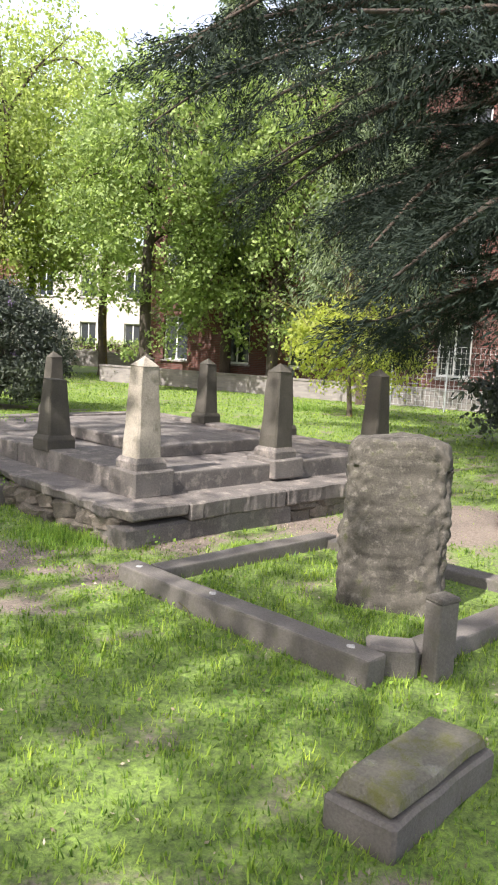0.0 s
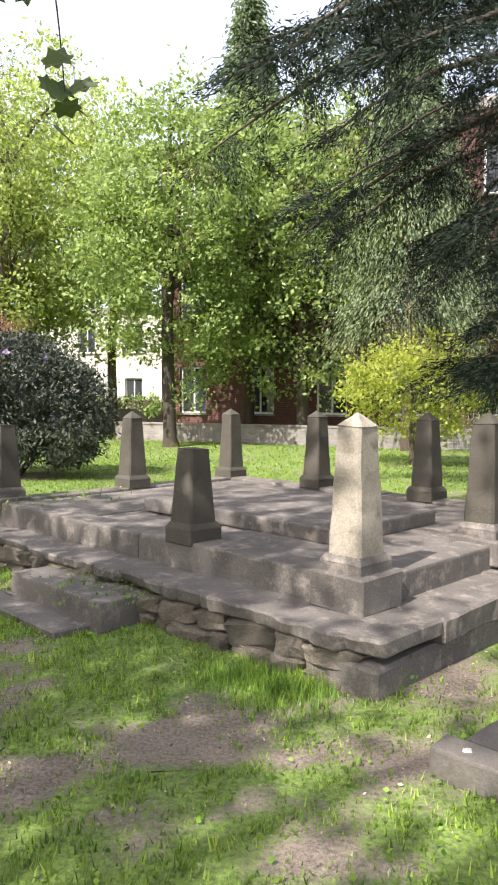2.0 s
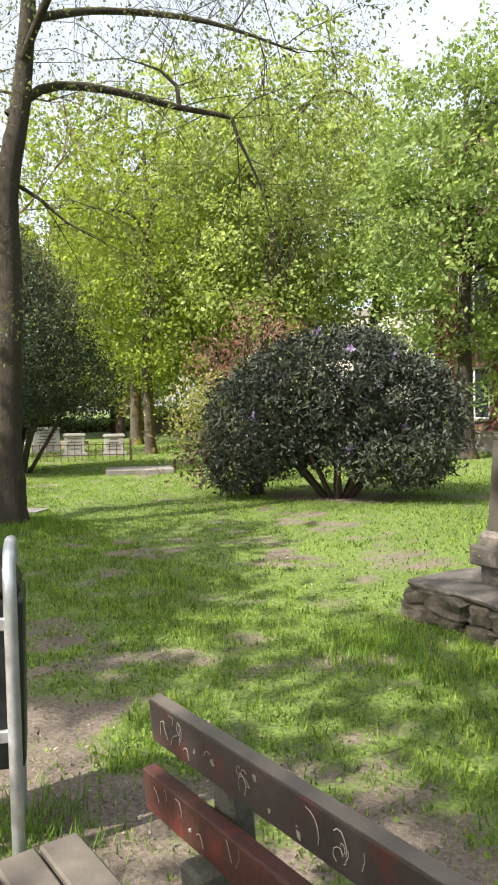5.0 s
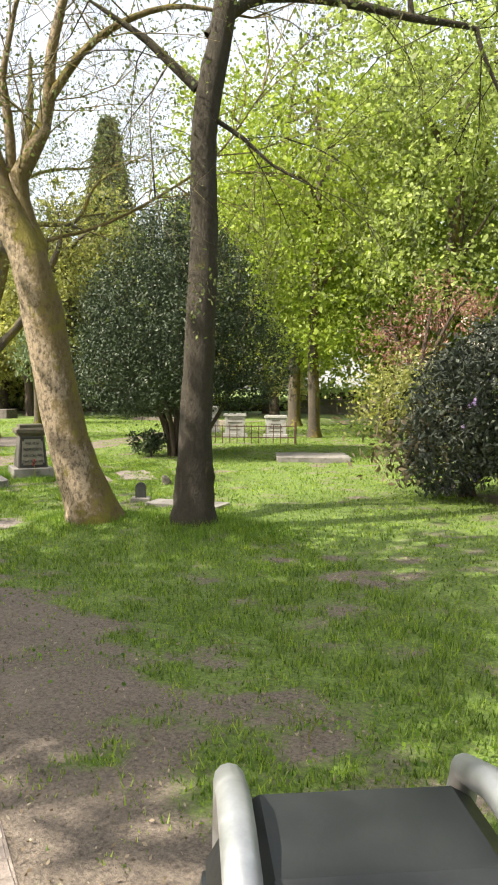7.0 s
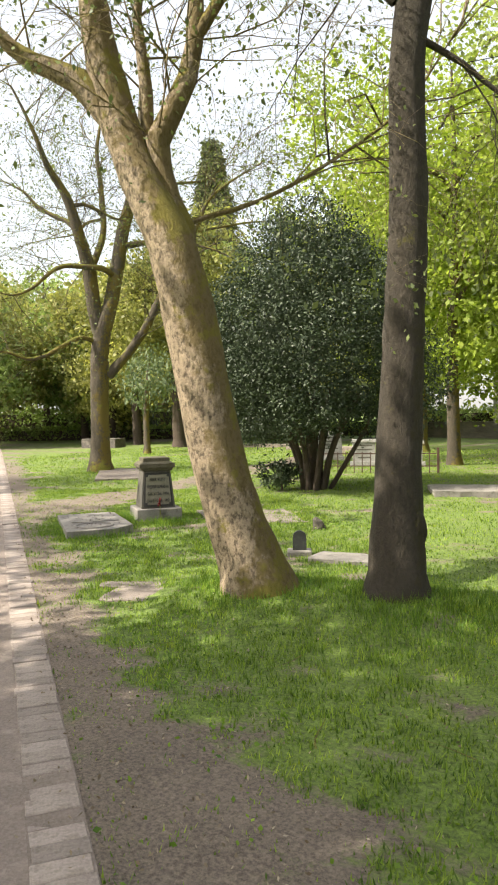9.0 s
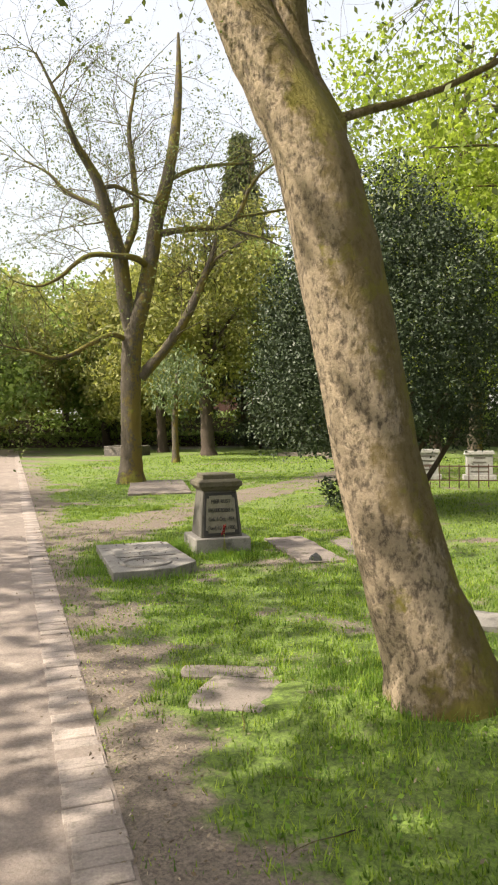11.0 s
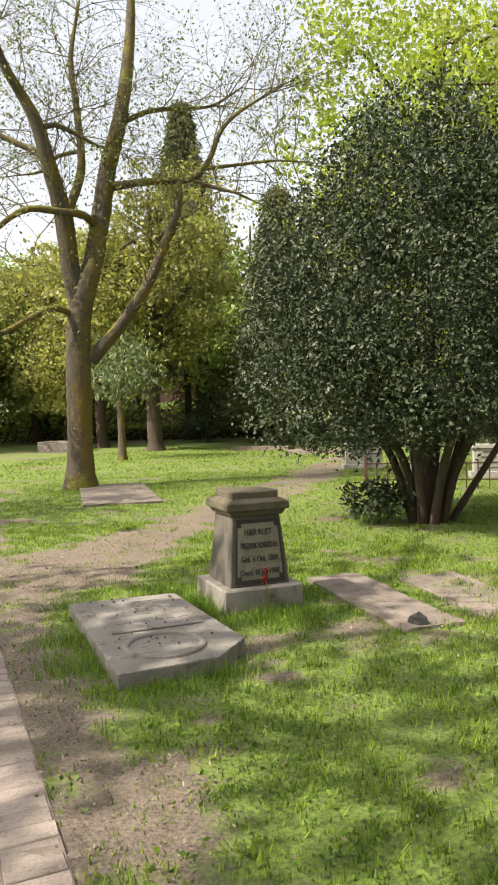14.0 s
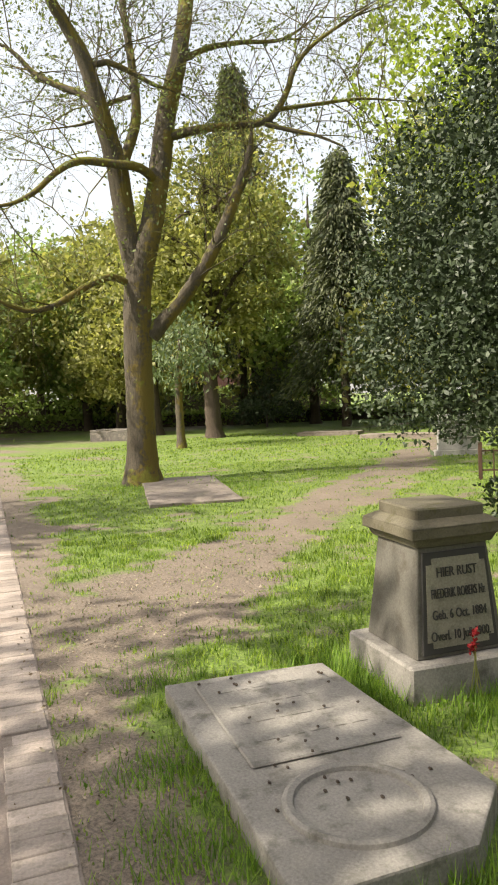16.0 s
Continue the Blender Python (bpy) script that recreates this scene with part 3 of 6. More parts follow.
    course(-o + 0.14, -1.3, -o + 0.14, -W - o, [(0.03, 0.14), (0.14, 0.10)])
    bm = boxed(-o + 0.03, -1.3, -0.08, 0.0, o - 0.05, ledge - 0.14, bevel=0.02)
    part("footing_stone", worn(bm, 0.03, 3.0, 4, 61.0), TOMB, tomb)
    # raised kerb with the posts on it
    top = 0.49
    for k, (a, b) in enumerate(((-0.15, 1.9), (1.908, L + 0.15))):
        part("kerb_stone", worn(boxed(a, -0.13, ledge - 0.06, b, 0.13, top - 0.015 * k, bevel=0.018, seg=2), 0.004, 3, 2, 71.0 + k), TOMB, tomb)
        part("kerb_stone", worn(boxed(a, -W - 0.13, ledge - 0.06, b, -W + 0.13, top, bevel=0.018, seg=2), 0.008, 3, 2, 75.0 + k), TOMB, tomb)
    for x in (0, L):
        part("kerb_stone", worn(boxed(x - 0.13, -W + 0.134, ledge - 0.06, x + 0.13, -0.134, top - 0.01, bevel=0.018, seg=2), 0.008, 3, 2, 81.0 + x), TOMB, tomb)
    for k, (a, b) in enumerate(((0.134, 1.55), (1.556, 2.95), (2.956, L - 0.134))):
        part("floor_slab", worn(boxed(a, -W + 0.134, ledge - 0.05, b, -0.134, 0.455 - 0.01 * (k % 2), bevel=0.008), 0.006, 2, 2, 91.0 + k), TOMB, tomb)
    # central grave slab
    part("grave_slab", worn(boxed(0.66, -1.95, 0.45, 2.88, -0.64, 0.575, bevel=0.02, seg=2), 0.01, 2, 3, 101.0), TOMB, tomb, "thick grey central grave slab")
    # step and pad at the front
    part("step", worn(boxed(1.4, o - 0.12, -0.05, 2.58, o + 0.30, 0.185, bevel=0.02, seg=2), 0.01, 4.5, 3, 111.0), TOMB, tomb, "cracked stone step")
    part("pad", worn(boxed(1.5, o + 0.28, -0.05, 2.68, o + 0.56, 0.035, bevel=0.01), 0.008, 2.5, 2, 121.0), TOMB, tomb, "flat paving stone")


make_tomb()


def make_post(x, y, z, height, material, label, group, deep=0.0, crown=True):
    """A tapered square post on a stepped plinth, with a low pyramid on top."""
    ob = thing("tomb_post", x, y, z, TOMB_TURN, label, "stone post", group)
    if deep:
        part("pedestal", worn(boxed(-0.19, -0.19, -deep, 0.19, 0.19, 0.03, bevel=0.012), 0.012, 4, 2, x), TOMB, ob)
    part("plinth", worn(block(boxed(-0.145, -0.145, -0.02, 0.145, 0.145, 0.085, bevel=0.008), -0.145, -0.145, 0.085, 0.145, 0.145, 0.125, 0.82), 0.006, 5, 1, y), TOMB if deep else material, ob)
    bm = bmesh.new()
    t = 0.70
    hw = 0.118
    prof = [(0.115, hw), (0.115 + (height - 0.2) * 0.5, hw * (1 + t) / 2), (height - 0.085, hw * t), (height - 0.078, hw * t + 0.004)]
    levels = []
    for pz, w in prof:
        c = w * 0.86
        levels.append([bm.verts.new((px, py, pz)) for px, py in ((-w, -c), (-c, -w), (c, -w), (w, -c), (w, c), (c, w), (-c, w), (-w, c))])
    for lo, hi in zip(levels, levels[1:]):
        for k in range(8):
            bm.faces.new((lo[k], lo[(k + 1) % 8], hi[(k + 1) % 8], hi[k]))
    if crown:
        tip = bm.verts.new((0, 0, height))
        for k in range(8):
            bm.faces.new((levels[-1][k], levels[-1][(k + 1) % 8], tip))
    else:
        bm.faces.new(levels[-1])
    part("shaft", worn(bm, 0.008, 6, 2, x * 3), material, ob)
    # the iron eye that held a chain
    part("iron_eye", boxed(hw * 0.9, -0.012, height * 0.72, hw * 0.9 + 0.03, 0.012, height * 0.72 + 0.03, bevel=0.004), IRON, ob)
    return ob


GP = "posts round the tomb"
for (u, v), m, h, deep, lab, cr in (((0, 0), SANDY, 0.92, 0.18, "pale sandstone tomb post on a square pedestal", True), ((TOMB_L / 3, 0), POST, 0.72, 0, "dark stone tomb post with a broken flat top", False),
                                    ((TOMB_L, 0), POST, 0.80, 0.1, "dark tapered stone post at the tomb corner", False), ((TOMB_L, TOMB_W / 2), POST, 0.84, 0, "dark tapered stone post on the tomb kerb", True),
                                    ((TOMB_L, TOMB_W), POST, 0.86, 0, "dark tapered stone post at the tomb corner", True), ((TOMB_L * 2 / 3, TOMB_W), POST, 0.86, 0, "dark tapered stone post on the tomb kerb", True),
                                    ((TOMB_L / 3, TOMB_W), POST, 0.86, 0, "dark tapered stone post on the tomb kerb", True), ((0, TOMB_W), POST, 0.88, 0.1, "dark tapered stone post at the tomb corner", True),
                                    ((0, TOMB_W / 2), POST, 0.90, 0.15, "mossy grey-brown stone post on the tomb kerb", True)):
    make_post(*tp(u, v), 0.485, h, m, lab, GP, deep, cr)


# ---- the kerbed grave with the rough stone ----
def kerb_run(a, b, z, w, h, label, seed):
    length = math.hypot(b[0] - a[0], b[1] - a[1])
    ob = part("grave_kerb", worn(boxed(0, -w / 2, -0.06, length, w / 2, h, bevel=0.014, seg=2), 0.01, 3, 3, seed), KERB)
    ob.matrix_world = pose(a[0], a[1], z, 0, 0, math.degrees(math.atan2(b[1] - a[1], b[0] - a[0])))
    return tagged(ob, label, "kerb", "kerbs round the grave")


kerb_run((-0.66, 5.90), (0.84, 4.77), 0, 0.15, 0.125, "worn grey stone kerb with a drilled hole", 1.0)
kerb_run((-0.48, 5.93), (0.62, 7.17), 0, 0.15, 0.10, "grey stone kerb lying in the grass", 2.0)
kerb_run((0.94, 4.93), (2.24, 6.35), 0, 0.16, 0.09, "grey stone kerb sunk in the grass", 3.0)
kerb_run((0.64, 7.10), (2.14, 6.15), 0, 0.15, 0.07, "mossy stone kerb behind the rough stone", 4.0)
for hx, hy in ((0.72, 4.87), (-0.04, 5.44), (-0.56, 5.82)):
    tagged(part("drilled_hole", worn(boxed(hx - 0.02, hy - 0.02, 0.118, hx + 0.02, hy + 0.02, 0.131, bevel=0.006), 0.006, 40), FARSTONE), "pale mortar plug on the stone kerb", "mortar plug")


def make_stele():
    """A boulder-like stone: flaked, chipped faces and a rounded, mossy head."""
    around, up = 88, 70
    V, Q = [], []
    for k in range(up + 1):
        f = k / up
        z = -0.1 + 1.13 * min(1.0, f / 0.94)
        head = 1.0 if f < 0.88 else math.sqrt(max(0.0, 1 - ((f - 0.88) / 0.12) ** 2.6))
        wx, wy = (0.335 - 0.035 * f) * head, (0.175 - 0.03 * f) * head
        for i in range(around):
            a = 2 * math.pi * i / around
            c, d = math.cos(a), math.sin(a)
            p = Vector((math.copysign(abs(c) ** 0.42, c) * wx, math.copysign(abs(d) ** 0.42, d) * wy, z))
            out = Vector((c * wy, d * wx, 0.15 if f > 0.85 else 0.0)).normalized()
            near = noise.voronoi(p * 5.0 + Vector((3, 1, 7)))[0][0]
            chip, chip2 = noise.voronoi(Vector((p.x * 17, p.y * 17, p.z * 10)) + Vector((1, 8, 2)))[0][:2]
            ridge = 0.016 - 0.026 * near - 0.026 * chip + 0.03 * min(0.25, chip2 - chip) + noise.noise(p * 2.4) * 0.025 + noise.noise(p * 21) * 0.010 + noise.noise(p * 47) * 0.007
            p += out * ridge * (head * 0.8 + 0.2)
            p.z += (noise.noise(Vector((p.x * 4, p.y * 4, 3))) * 0.03 - 0.05 * (p.x / 0.33) ** 4) * (f > 0.8)
            V.append(tuple(p))
    for k in range(up):
        for i in range(around):
            a, b = k * around + i, k * around + (i + 1) % around
            Q.append((a, b, b + around, a + around))
    ob = mesh_part("rough_gravestone", V, Q, STELE)
    ob.matrix_world = pose(0.99, 5.92, 0, 0, 0, -6)
    tagged(ob, "rough-hewn upright gravestone with mossy top", "gravestone")


make_stele()
stub = thing("marker_post", 1.14, 4.93, 0, 38, "small square grey stone marker with slanted top", "stone post")
part("shaft", worn(boxed(-0.065, -0.05, -0.05, 0.065, 0.05, 0.37, bevel=0.008), 0.006, 7, 2, 2), KERB, stub)
part("cap", worn(boxed(-0.072, -0.057, 0.371, 0.072, 0.057, 0.395, top=0.85, bevel=0.006), 0.004, 9, 1, 3), STELE, stub)
tagged(part("kerb_end_block", worn(boxed(0.80, 4.88, -0.05, 1.04, 5.05, 0.13, bevel=0.015), 0.012, 5, 2, 8), KERB), "square kerb end block of grey stone", "kerb")


def make_footstone():
    ob = thing("footstone", 0.91, 3.90, 0, 53, "low mossy footstone with a sloped top", "gravestone")
    part("base", worn(boxed(-0.34, -0.135, -0.05, 0.34, 0.135, 0.105, bevel=0.012), 0.012, 6, 4, 4), KERB, ob)
    part("top", worn(boxed(-0.325, -0.12, 0.106, 0.325, 0.12, 0.165, top=0.88, bevel=0.014), 0.014, 6, 4, 6), MOSSTOP, ob, "moss-covered bevelled top with pale lichen")


make_footstone()


# ---- bench and bin ----
def make_bench():
    turn = math.degrees(math.atan2(-0.55, 0.833))
    b = thing("park_bench", -5.01, 6.62, 0, turn, "old wooden bench with flaking dark red back planks and graffiti", "bench")
    rng = np.random.default_rng(8)
    for z, tilt in ((0.578, 6), (0.398, 6)):
        p = part("back_plank", worn(boxed(0, -0.02, -0.003, 1.81, 0.02, 0.112, bevel=0.006, seg=2), 0.003, 4, 2, z * 9), WOODDARK if z > 0.5 else WOODRED, b, "dark worn back plank with red paint remains" if z > 0.5 else "dark red flaking back plank")
        p.matrix_basis = pose(0, 0.0 if z > 0.5 else -0.022, z, tilt, 0, 0)
        if z > 0.5:
            part("top_edge", boxed(0.004, -0.017, 0.1095, 1.806, 0.017, 0.1135), WOODGREY, p, "worn grey edge")
        # scribbled tags, chips and smears of pale paint on the planks
        for x0, w, count in ((0.05, 0.22, 8), (0.36, 0.10, 5), (0.62, 0.16, 6), (0.92, 0.14, 5), (1.25, 0.2, 6), (1.58, 0.14, 4)):
            for j in range(count if z > 0.5 else count // 2):
                x, zz = x0 + float(rng.random()) * w, 0.02 + float(rng.random()) * 0.06
                a, bend, reach = float(rng.uniform(0.3, 2.4)), float(rng.uniform(-5, 5)), float(rng.uniform(0.015, 0.04))
                pts = []
                for i in range(6):
                    pts.append((x, -0.0225, min(0.102, max(0.006, zz))))
                    x, zz, a = x + math.cos(a) * reach / 3, zz + math.sin(a) * reach / 2, a + bend / 6 + float(rng.normal() * 0.3)
                tube_part("scratch", pts, [0.0007 + 0.0007 * float(rng.random())] * 6, CHALK, p, 4, 0, 0.012)
        for j in range(16 if z > 0.5 else 8):
            x, zz, hw = float(rng.uniform(0.05, 1.75)), float(rng.uniform(0.015, 0.09)), float(rng.uniform(0.0015, 0.005))
            part("paint_chip", worn(boxed(x - hw, -0.0225, zz - hw * 1.6, x + hw, -0.0195, zz + hw * 1.6), 0.004, 70, 2, x * 7), CHALK, p)
    for y in (-0.25, -0.365, -0.48):
        part("seat_plank", worn(boxed(-0.10, y - 0.052, 0.30, 1.80, y + 0.052, 0.345, bevel=0.006), 0.003, 4, 2, y), WOODGREY, b, "grey weathered seat plank")
    for x in (0.3, 1.5):
        leg = bmesh.new()
        block(leg, x - 0.045, -0.5, -0.05, x + 0.045, -0.38, 0.298, bevel=0.01)
        block(leg, x - 0.045, -0.10, -0.05, x + 0.045, 0.02, 0.40, bevel=0.01)
        block(leg, x - 0.045, -0.47, 0.21, x + 0.045, -0.04, 0.297, bevel=0.01)
        part("leg_frame", worn(leg, 0.004, 7), CONCRETE, b, "mossy concrete leg frame")
        up = part("back_post", boxed(x - 0.04, 0.0, 0.30, x + 0.04, 0.07, 0.66, bevel=0.01), CONCRETE, b)
        up.matrix_basis = pose(0, 0.03, 0.0, 4, 0, 0)


make_bench()


def make_bin():
    b = thing("litter_bin", -5.83, 6.82, 0, 36, "black litter bin with red stickers on a galvanised tube frame", "litter bin")
    bm = boxed(-0.19, -0.13, 0.30, 0.19, 0.13, 0.86, top=1.06, bevel=0.02, seg=2)
    part("body", bm, BLACK, b)
    part("lid", block(bmesh.new(), -0.2, -0.14, 0.862, 0.2, 0.14, 0.985, 0.72, bevel=0.02), BLACK, b, "black hooded lid")
    for k, (x0, z0, x1, z1, m) in enumerate(((-0.04, 0.80, 0.10, 0.86, WHITE), (0.0, 0.735, 0.08, 0.775, WHITE), (-0.09, 0.62, 0.05, 0.74, RED), (-0.09, 0.46, 0.07, 0.57, RED), (0.04, 0.57, 0.11, 0.615, RED))):
        s = part("sticker", worn(boxed(x0, -0.006, z0, x1, 0.0, z1), 0.006, 9, 2, k), m, b, "torn sticker")
        s.matrix_basis = pose(0, -0.137, 0, 0, 0, 0)
    for x in (-0.16, 0.16):
        tube_part("frame_tube", [(x, -0.175, -0.1), (x, -0.175, 0.5), (x, -0.175, 0.88), (x, -0.165, 0.955), (x, -0.10, 1.0), (x, 0.03, 1.012), (x, 0.12, 0.985), (x, 0.15, 0.9), (x, 0.155, 0.4), (x, 0.155, -0.1)], [0.021] * 10, GALV, b, 12, 0, 0.05)
    for z in (0.42, 0.78):
        part("bracket", boxed(-0.18, -0.155, z - 0.02, 0.18, -0.135, z + 0.02, bevel=0.004), GALV, b)


make_bin()


# ---- monument, slabs and small stones further on ----
def lettering(text, size, x, z, parent, width, depth=0.004):
    c = bpy.data.curves.new("lettering", "FONT")
    c.body, c.size, c.extrude, c.align_x = text, size, depth, "CENTER"
    tmp = bpy.data.objects.new("lettering", c)
    scene.collection.objects.link(tmp)
    me = bpy.data.meshes.new_from_object(tmp.evaluated_get(bpy.context.evaluated_depsgraph_get()))
    bpy.data.objects.remove(tmp)
    xs = [v.co.x for v in me.vertices]
    k = width / (max(xs) - min(xs))
    for v in me.vertices:
        v.co = (v.co.x * k + x, v.co.z, v.co.y + z)
    me.materials.clear()
    me.materials.append(INK)
    ob = new("lettering", me)
    ob.parent = parent
    return ob


def make_monument():
    m = thing("monument", -15.035, 14.72, 0, 56, "tapered stone grave monument with lichened cap and inscribed plaque", "monument")
    part("base", worn(boxed(-0.33, -0.33, -0.06, 0.33, 0.33, 0.17, top=0.97, bevel=0.012), 0.006, 4, 3, 3), SLAB, m, "pale stone base")
    lo, hi = 0.245, 0.195
    part("shaft", worn(boxed(-lo, -lo, 0.17, lo, lo, 0.70, top=hi / lo, bevel=0.006), 0.003, 4, 3, 5), SHAFT, m)
    part("neck", worn(block(bmesh.new(), -0.215, -0.215, 0.70, 0.215, 0.215, 0.745, 1.1, bevel=0.006), 0.003, 6, 1, 2), CAP, m)
    bm = block(bmesh.new(), -0.255, -0.255, 0.745, 0.255, 0.255, 0.80, 1.0, bevel=0.006)
    block(bm, -0.255, -0.255, 0.801, 0.255, 0.255, 0.83, 0.78)
    part("cap", worn(bm, 0.004, 6, 2, 4), CAP, m, "lichened projecting cap")
    part("top_block", worn(boxed(-0.19, -0.19, 0.822, 0.19, 0.19, 0.885, bevel=0.008), 0.005, 6, 2, 8), CAP, m)
    tilt = math.degrees(math.atan2(lo - hi, 0.53))
    pl = part("plaque", boxed(-0.215, -0.010, 0.02, 0.215, 0.004, 0.505, bevel=0.004), INK, m, "dark raised plaque border")
    for v in pl.data.vertices:
        v.co.x *= 1 - 0.17 * max(0, v.co.z) / 0.5
    pl.matrix_basis = pose(0, -lo - 0.001, 0.17, -tilt, 0, 0)
    bm = bmesh.new()
    w, z0, z1, c = 0.185, 0.05, 0.475, 0.03
    prof = [(-w + c, z0), (w - c, z0), (w - c, z0 + c), (w, z0 + c), (w * 0.88, z1 - c), (w * 0.88 - c, z1 - c), (w * 0.88 - c, z1), (-w * 0.88 + c, z1), (-w * 0.88 + c, z1 - c), (-w * 0.88, z1 - c), (-w, z0 + c), (-w + c, z0 + c)]
    f = bm.faces.new([bm.verts.new((x, -0.0105, z)) for x, z in prof])
    ext = bmesh.ops.extrude_face_region(bm, geom=[f])
    bmesh.ops.translate(bm, verts=[v for v in ext["geom"] if isinstance(v, bmesh.types.BMVert)], vec=(0, -0.004, 0))
    bmesh.ops.recalc_face_normals(bm, faces=bm.faces[:])
    face = part("plaque_face", bm, PLAQUE, pl)
    for text, s, z, wd in (("HIER RUST", 0.066, 0.385, 0.225), ("FREDERIK ROBERS Hz", 0.066, 0.285, 0.30), ("Geb. 6 Oct. 1884", 0.064, 0.185, 0.30), ("Overl. 10 Juli 1900.", 0.064, 0.085, 0.33)):
        lettering(text, s, 0, z, pl, wd).location = (0, -0.0165, 0)


make_monument()


def make_flowers():
    f = thing("flower_bunch", -14.73, 14.53, 0, 0, "red cloth flowers on thin stems before the monument", "flowers")
    rng = np.random.default_rng(4)
    for k in range(4):
        top = (float(rng.normal() * 0.028), float(rng.normal() * 0.02), 0.27 + float(rng.normal() * 0.02))
        tube_part("stem", [(0.02 * k - 0.04, 0, 0.0), (top[0] * 0.6, top[1] * 0.6, 0.2), top], [0.003, 0.0025, 0.002], DULL, f, 5, 0, 0.06)
        pos = np.array(top) + rng.normal(size=(22, 3)) * 0.009
        v, q = leaves(rng, pos, 0.019, 0.8)
        mesh_part("bloom", v, q, REDPETAL, f, "red bloom")


make_flowers()


def make_carved_slab():
    s = thing("grave_slab", -15.94, 13.67, 0, -33.4, "pale carved grave slab with a round medallion, pine cones on it", "grave slab")
    L, W = 1.63, 0.88
    bm = bmesh.new()
    f = bm.faces.new([bm.verts.new((px, py, -0.08)) for px, py in ((0, 0), (L, 0), (L - 0.02, 0.60), (L - 0.28, 0.86), (0.05, 0.80))])
    ext = bmesh.ops.extrude_face_region(bm, geom=[f])
    bmesh.ops.translate(bm, verts=[v for v in ext["geom"] if isinstance(v, bmesh.types.BMVert)], vec=(0, 0, 0.18))
    bmesh.ops.recalc_face_normals(bm, faces=bm.faces[:])
    bmesh.ops.bevel(bm, geom=bm.edges[:], offset=0.01, segments=2, affect="EDGES", profile=0.6)
    part("slab", worn(bm, 0.006, 3, 2, 2), SLAB, s)
    part("raised_panel", worn(boxed(0.1, 0.12, 0.1005, 0.93, 0.74, 0.114, bevel=0.006), 0.002, 5, 2, 3), SLAB, s)
    ring = bmesh.new()
    n = 40
    prof = ((0.21, 0.099), (0.215, 0.115), (0.235, 0.12), (0.25, 0.115), (0.255, 0.099))
    loops = [[ring.verts.new((1.27 + r * math.cos(6.2832 * k / n), 0.37 + r * math.sin(6.2832 * k / n), z)) for k in range(n)] for r, z in prof]
    for a, b in zip(loops, loops[1:]):
        for k in range(n):
            ring.faces.new((a[k], a[(k + 1) % n], b[(k + 1) % n], b[k]))
    part("medallion", ring, SLAB, s, "raised round medallion ring")
    rng = np.random.default_rng(6)
    part("lettering_bars", _bars(rng), SLAB, s)


def _bars(rng):
    bm = bmesh.new()
    for r in range(4):
        x = 0.22 + r * 0.17
        y = 0.2
        while y < 0.62:
            w = float(rng.uniform(0.03, 0.09))
            block(bm, x, y, 0.112, x + 0.03, y + w, 0.1165)
            y += w + 0.025
    return bm


make_carved_slab()


def flat_slab(x, y, turn, L, W, top, label, mat_=None, seed=0):
    ob = part("flat_slab", worn(boxed(-L / 2, -W / 2, -0.12, L / 2, W / 2, top, bevel=0.015), 0.032 if L < 0.8 else 0.03, 7.0, 6, seed), mat_ or FLAT)
    for v in ob.data.vertices:
        if v.co.z > 0:
            v.co.z = top + (v.co.z - top) * 0.3
    ob.matrix_world = pose(x, y, 0, 0, 0, turn)
    return tagged(ob, label, "grave slab", "flat slabs in the lawn")


flat_slab(-11.72, 11.38, 24, 0.68, 0.50, 0.030, "broken flat slab sunk in the lawn", seed=1)
flat_slab(-12.10, 11.58, 34, 0.56, 0.20, 0.024, "broken corner of a sunken slab", seed=2)
flat_slab(-14.17, 15.22, -38, 1.65, 0.5, 0.022, "long weathered flat slab in the grass", seed=3)
flat_slab(-13.6, 15.75, -40, 1.4, 0.55, 0.008, "sunken mossy flat slab in the grass", seed=4)
flat_slab(-21.5, 19.9, -42, 3.4, 1.3, 0.04, "large mossy slab beside the tree", seed=5)
flat_slab(-10.95, 13.55, 12, 1.0, 0.42, 0.05, "pale concrete plinth slab between the trees", SLAB, 6)
flat_slab(-12.3, 19.9, 30, 1.5, 1.2, 0.1, "pale slab with a dark raised edge", SLAB, 7)
flat_slab(-34.5, 30.3, 20, 1.8, 1.0, 0.45, "low dark tomb slab across the lawn", TOMB, 8)
flat_slab(-23.5, 32.5, 10, 3.0, 0.9, 0.10, "pale sunken slab across the lawn", FLAT, 9)
flat_slab(-27.0, 33.5, 15, 2.2, 0.9, 0.12, "pale sunken slab across the lawn", FLAT, 10)
tagged(part("small_boulder", worn(boxed(-13.70, 14.64, -0.05, -13.56, 14.77, 0.10, top=0.6, bevel=0.04), 0.03, 9, 2, 4), BLACKSTONE), "small dark boulder in the grass", "stone")
tagged(part("small_boulder", worn(boxed(-12.55, 15.0, -0.05, -12.37, 15.16, 0.15, top=0.6, bevel=0.04), 0.03, 9, 2, 7), STELE), "small lichened boulder in the grass", "stone")


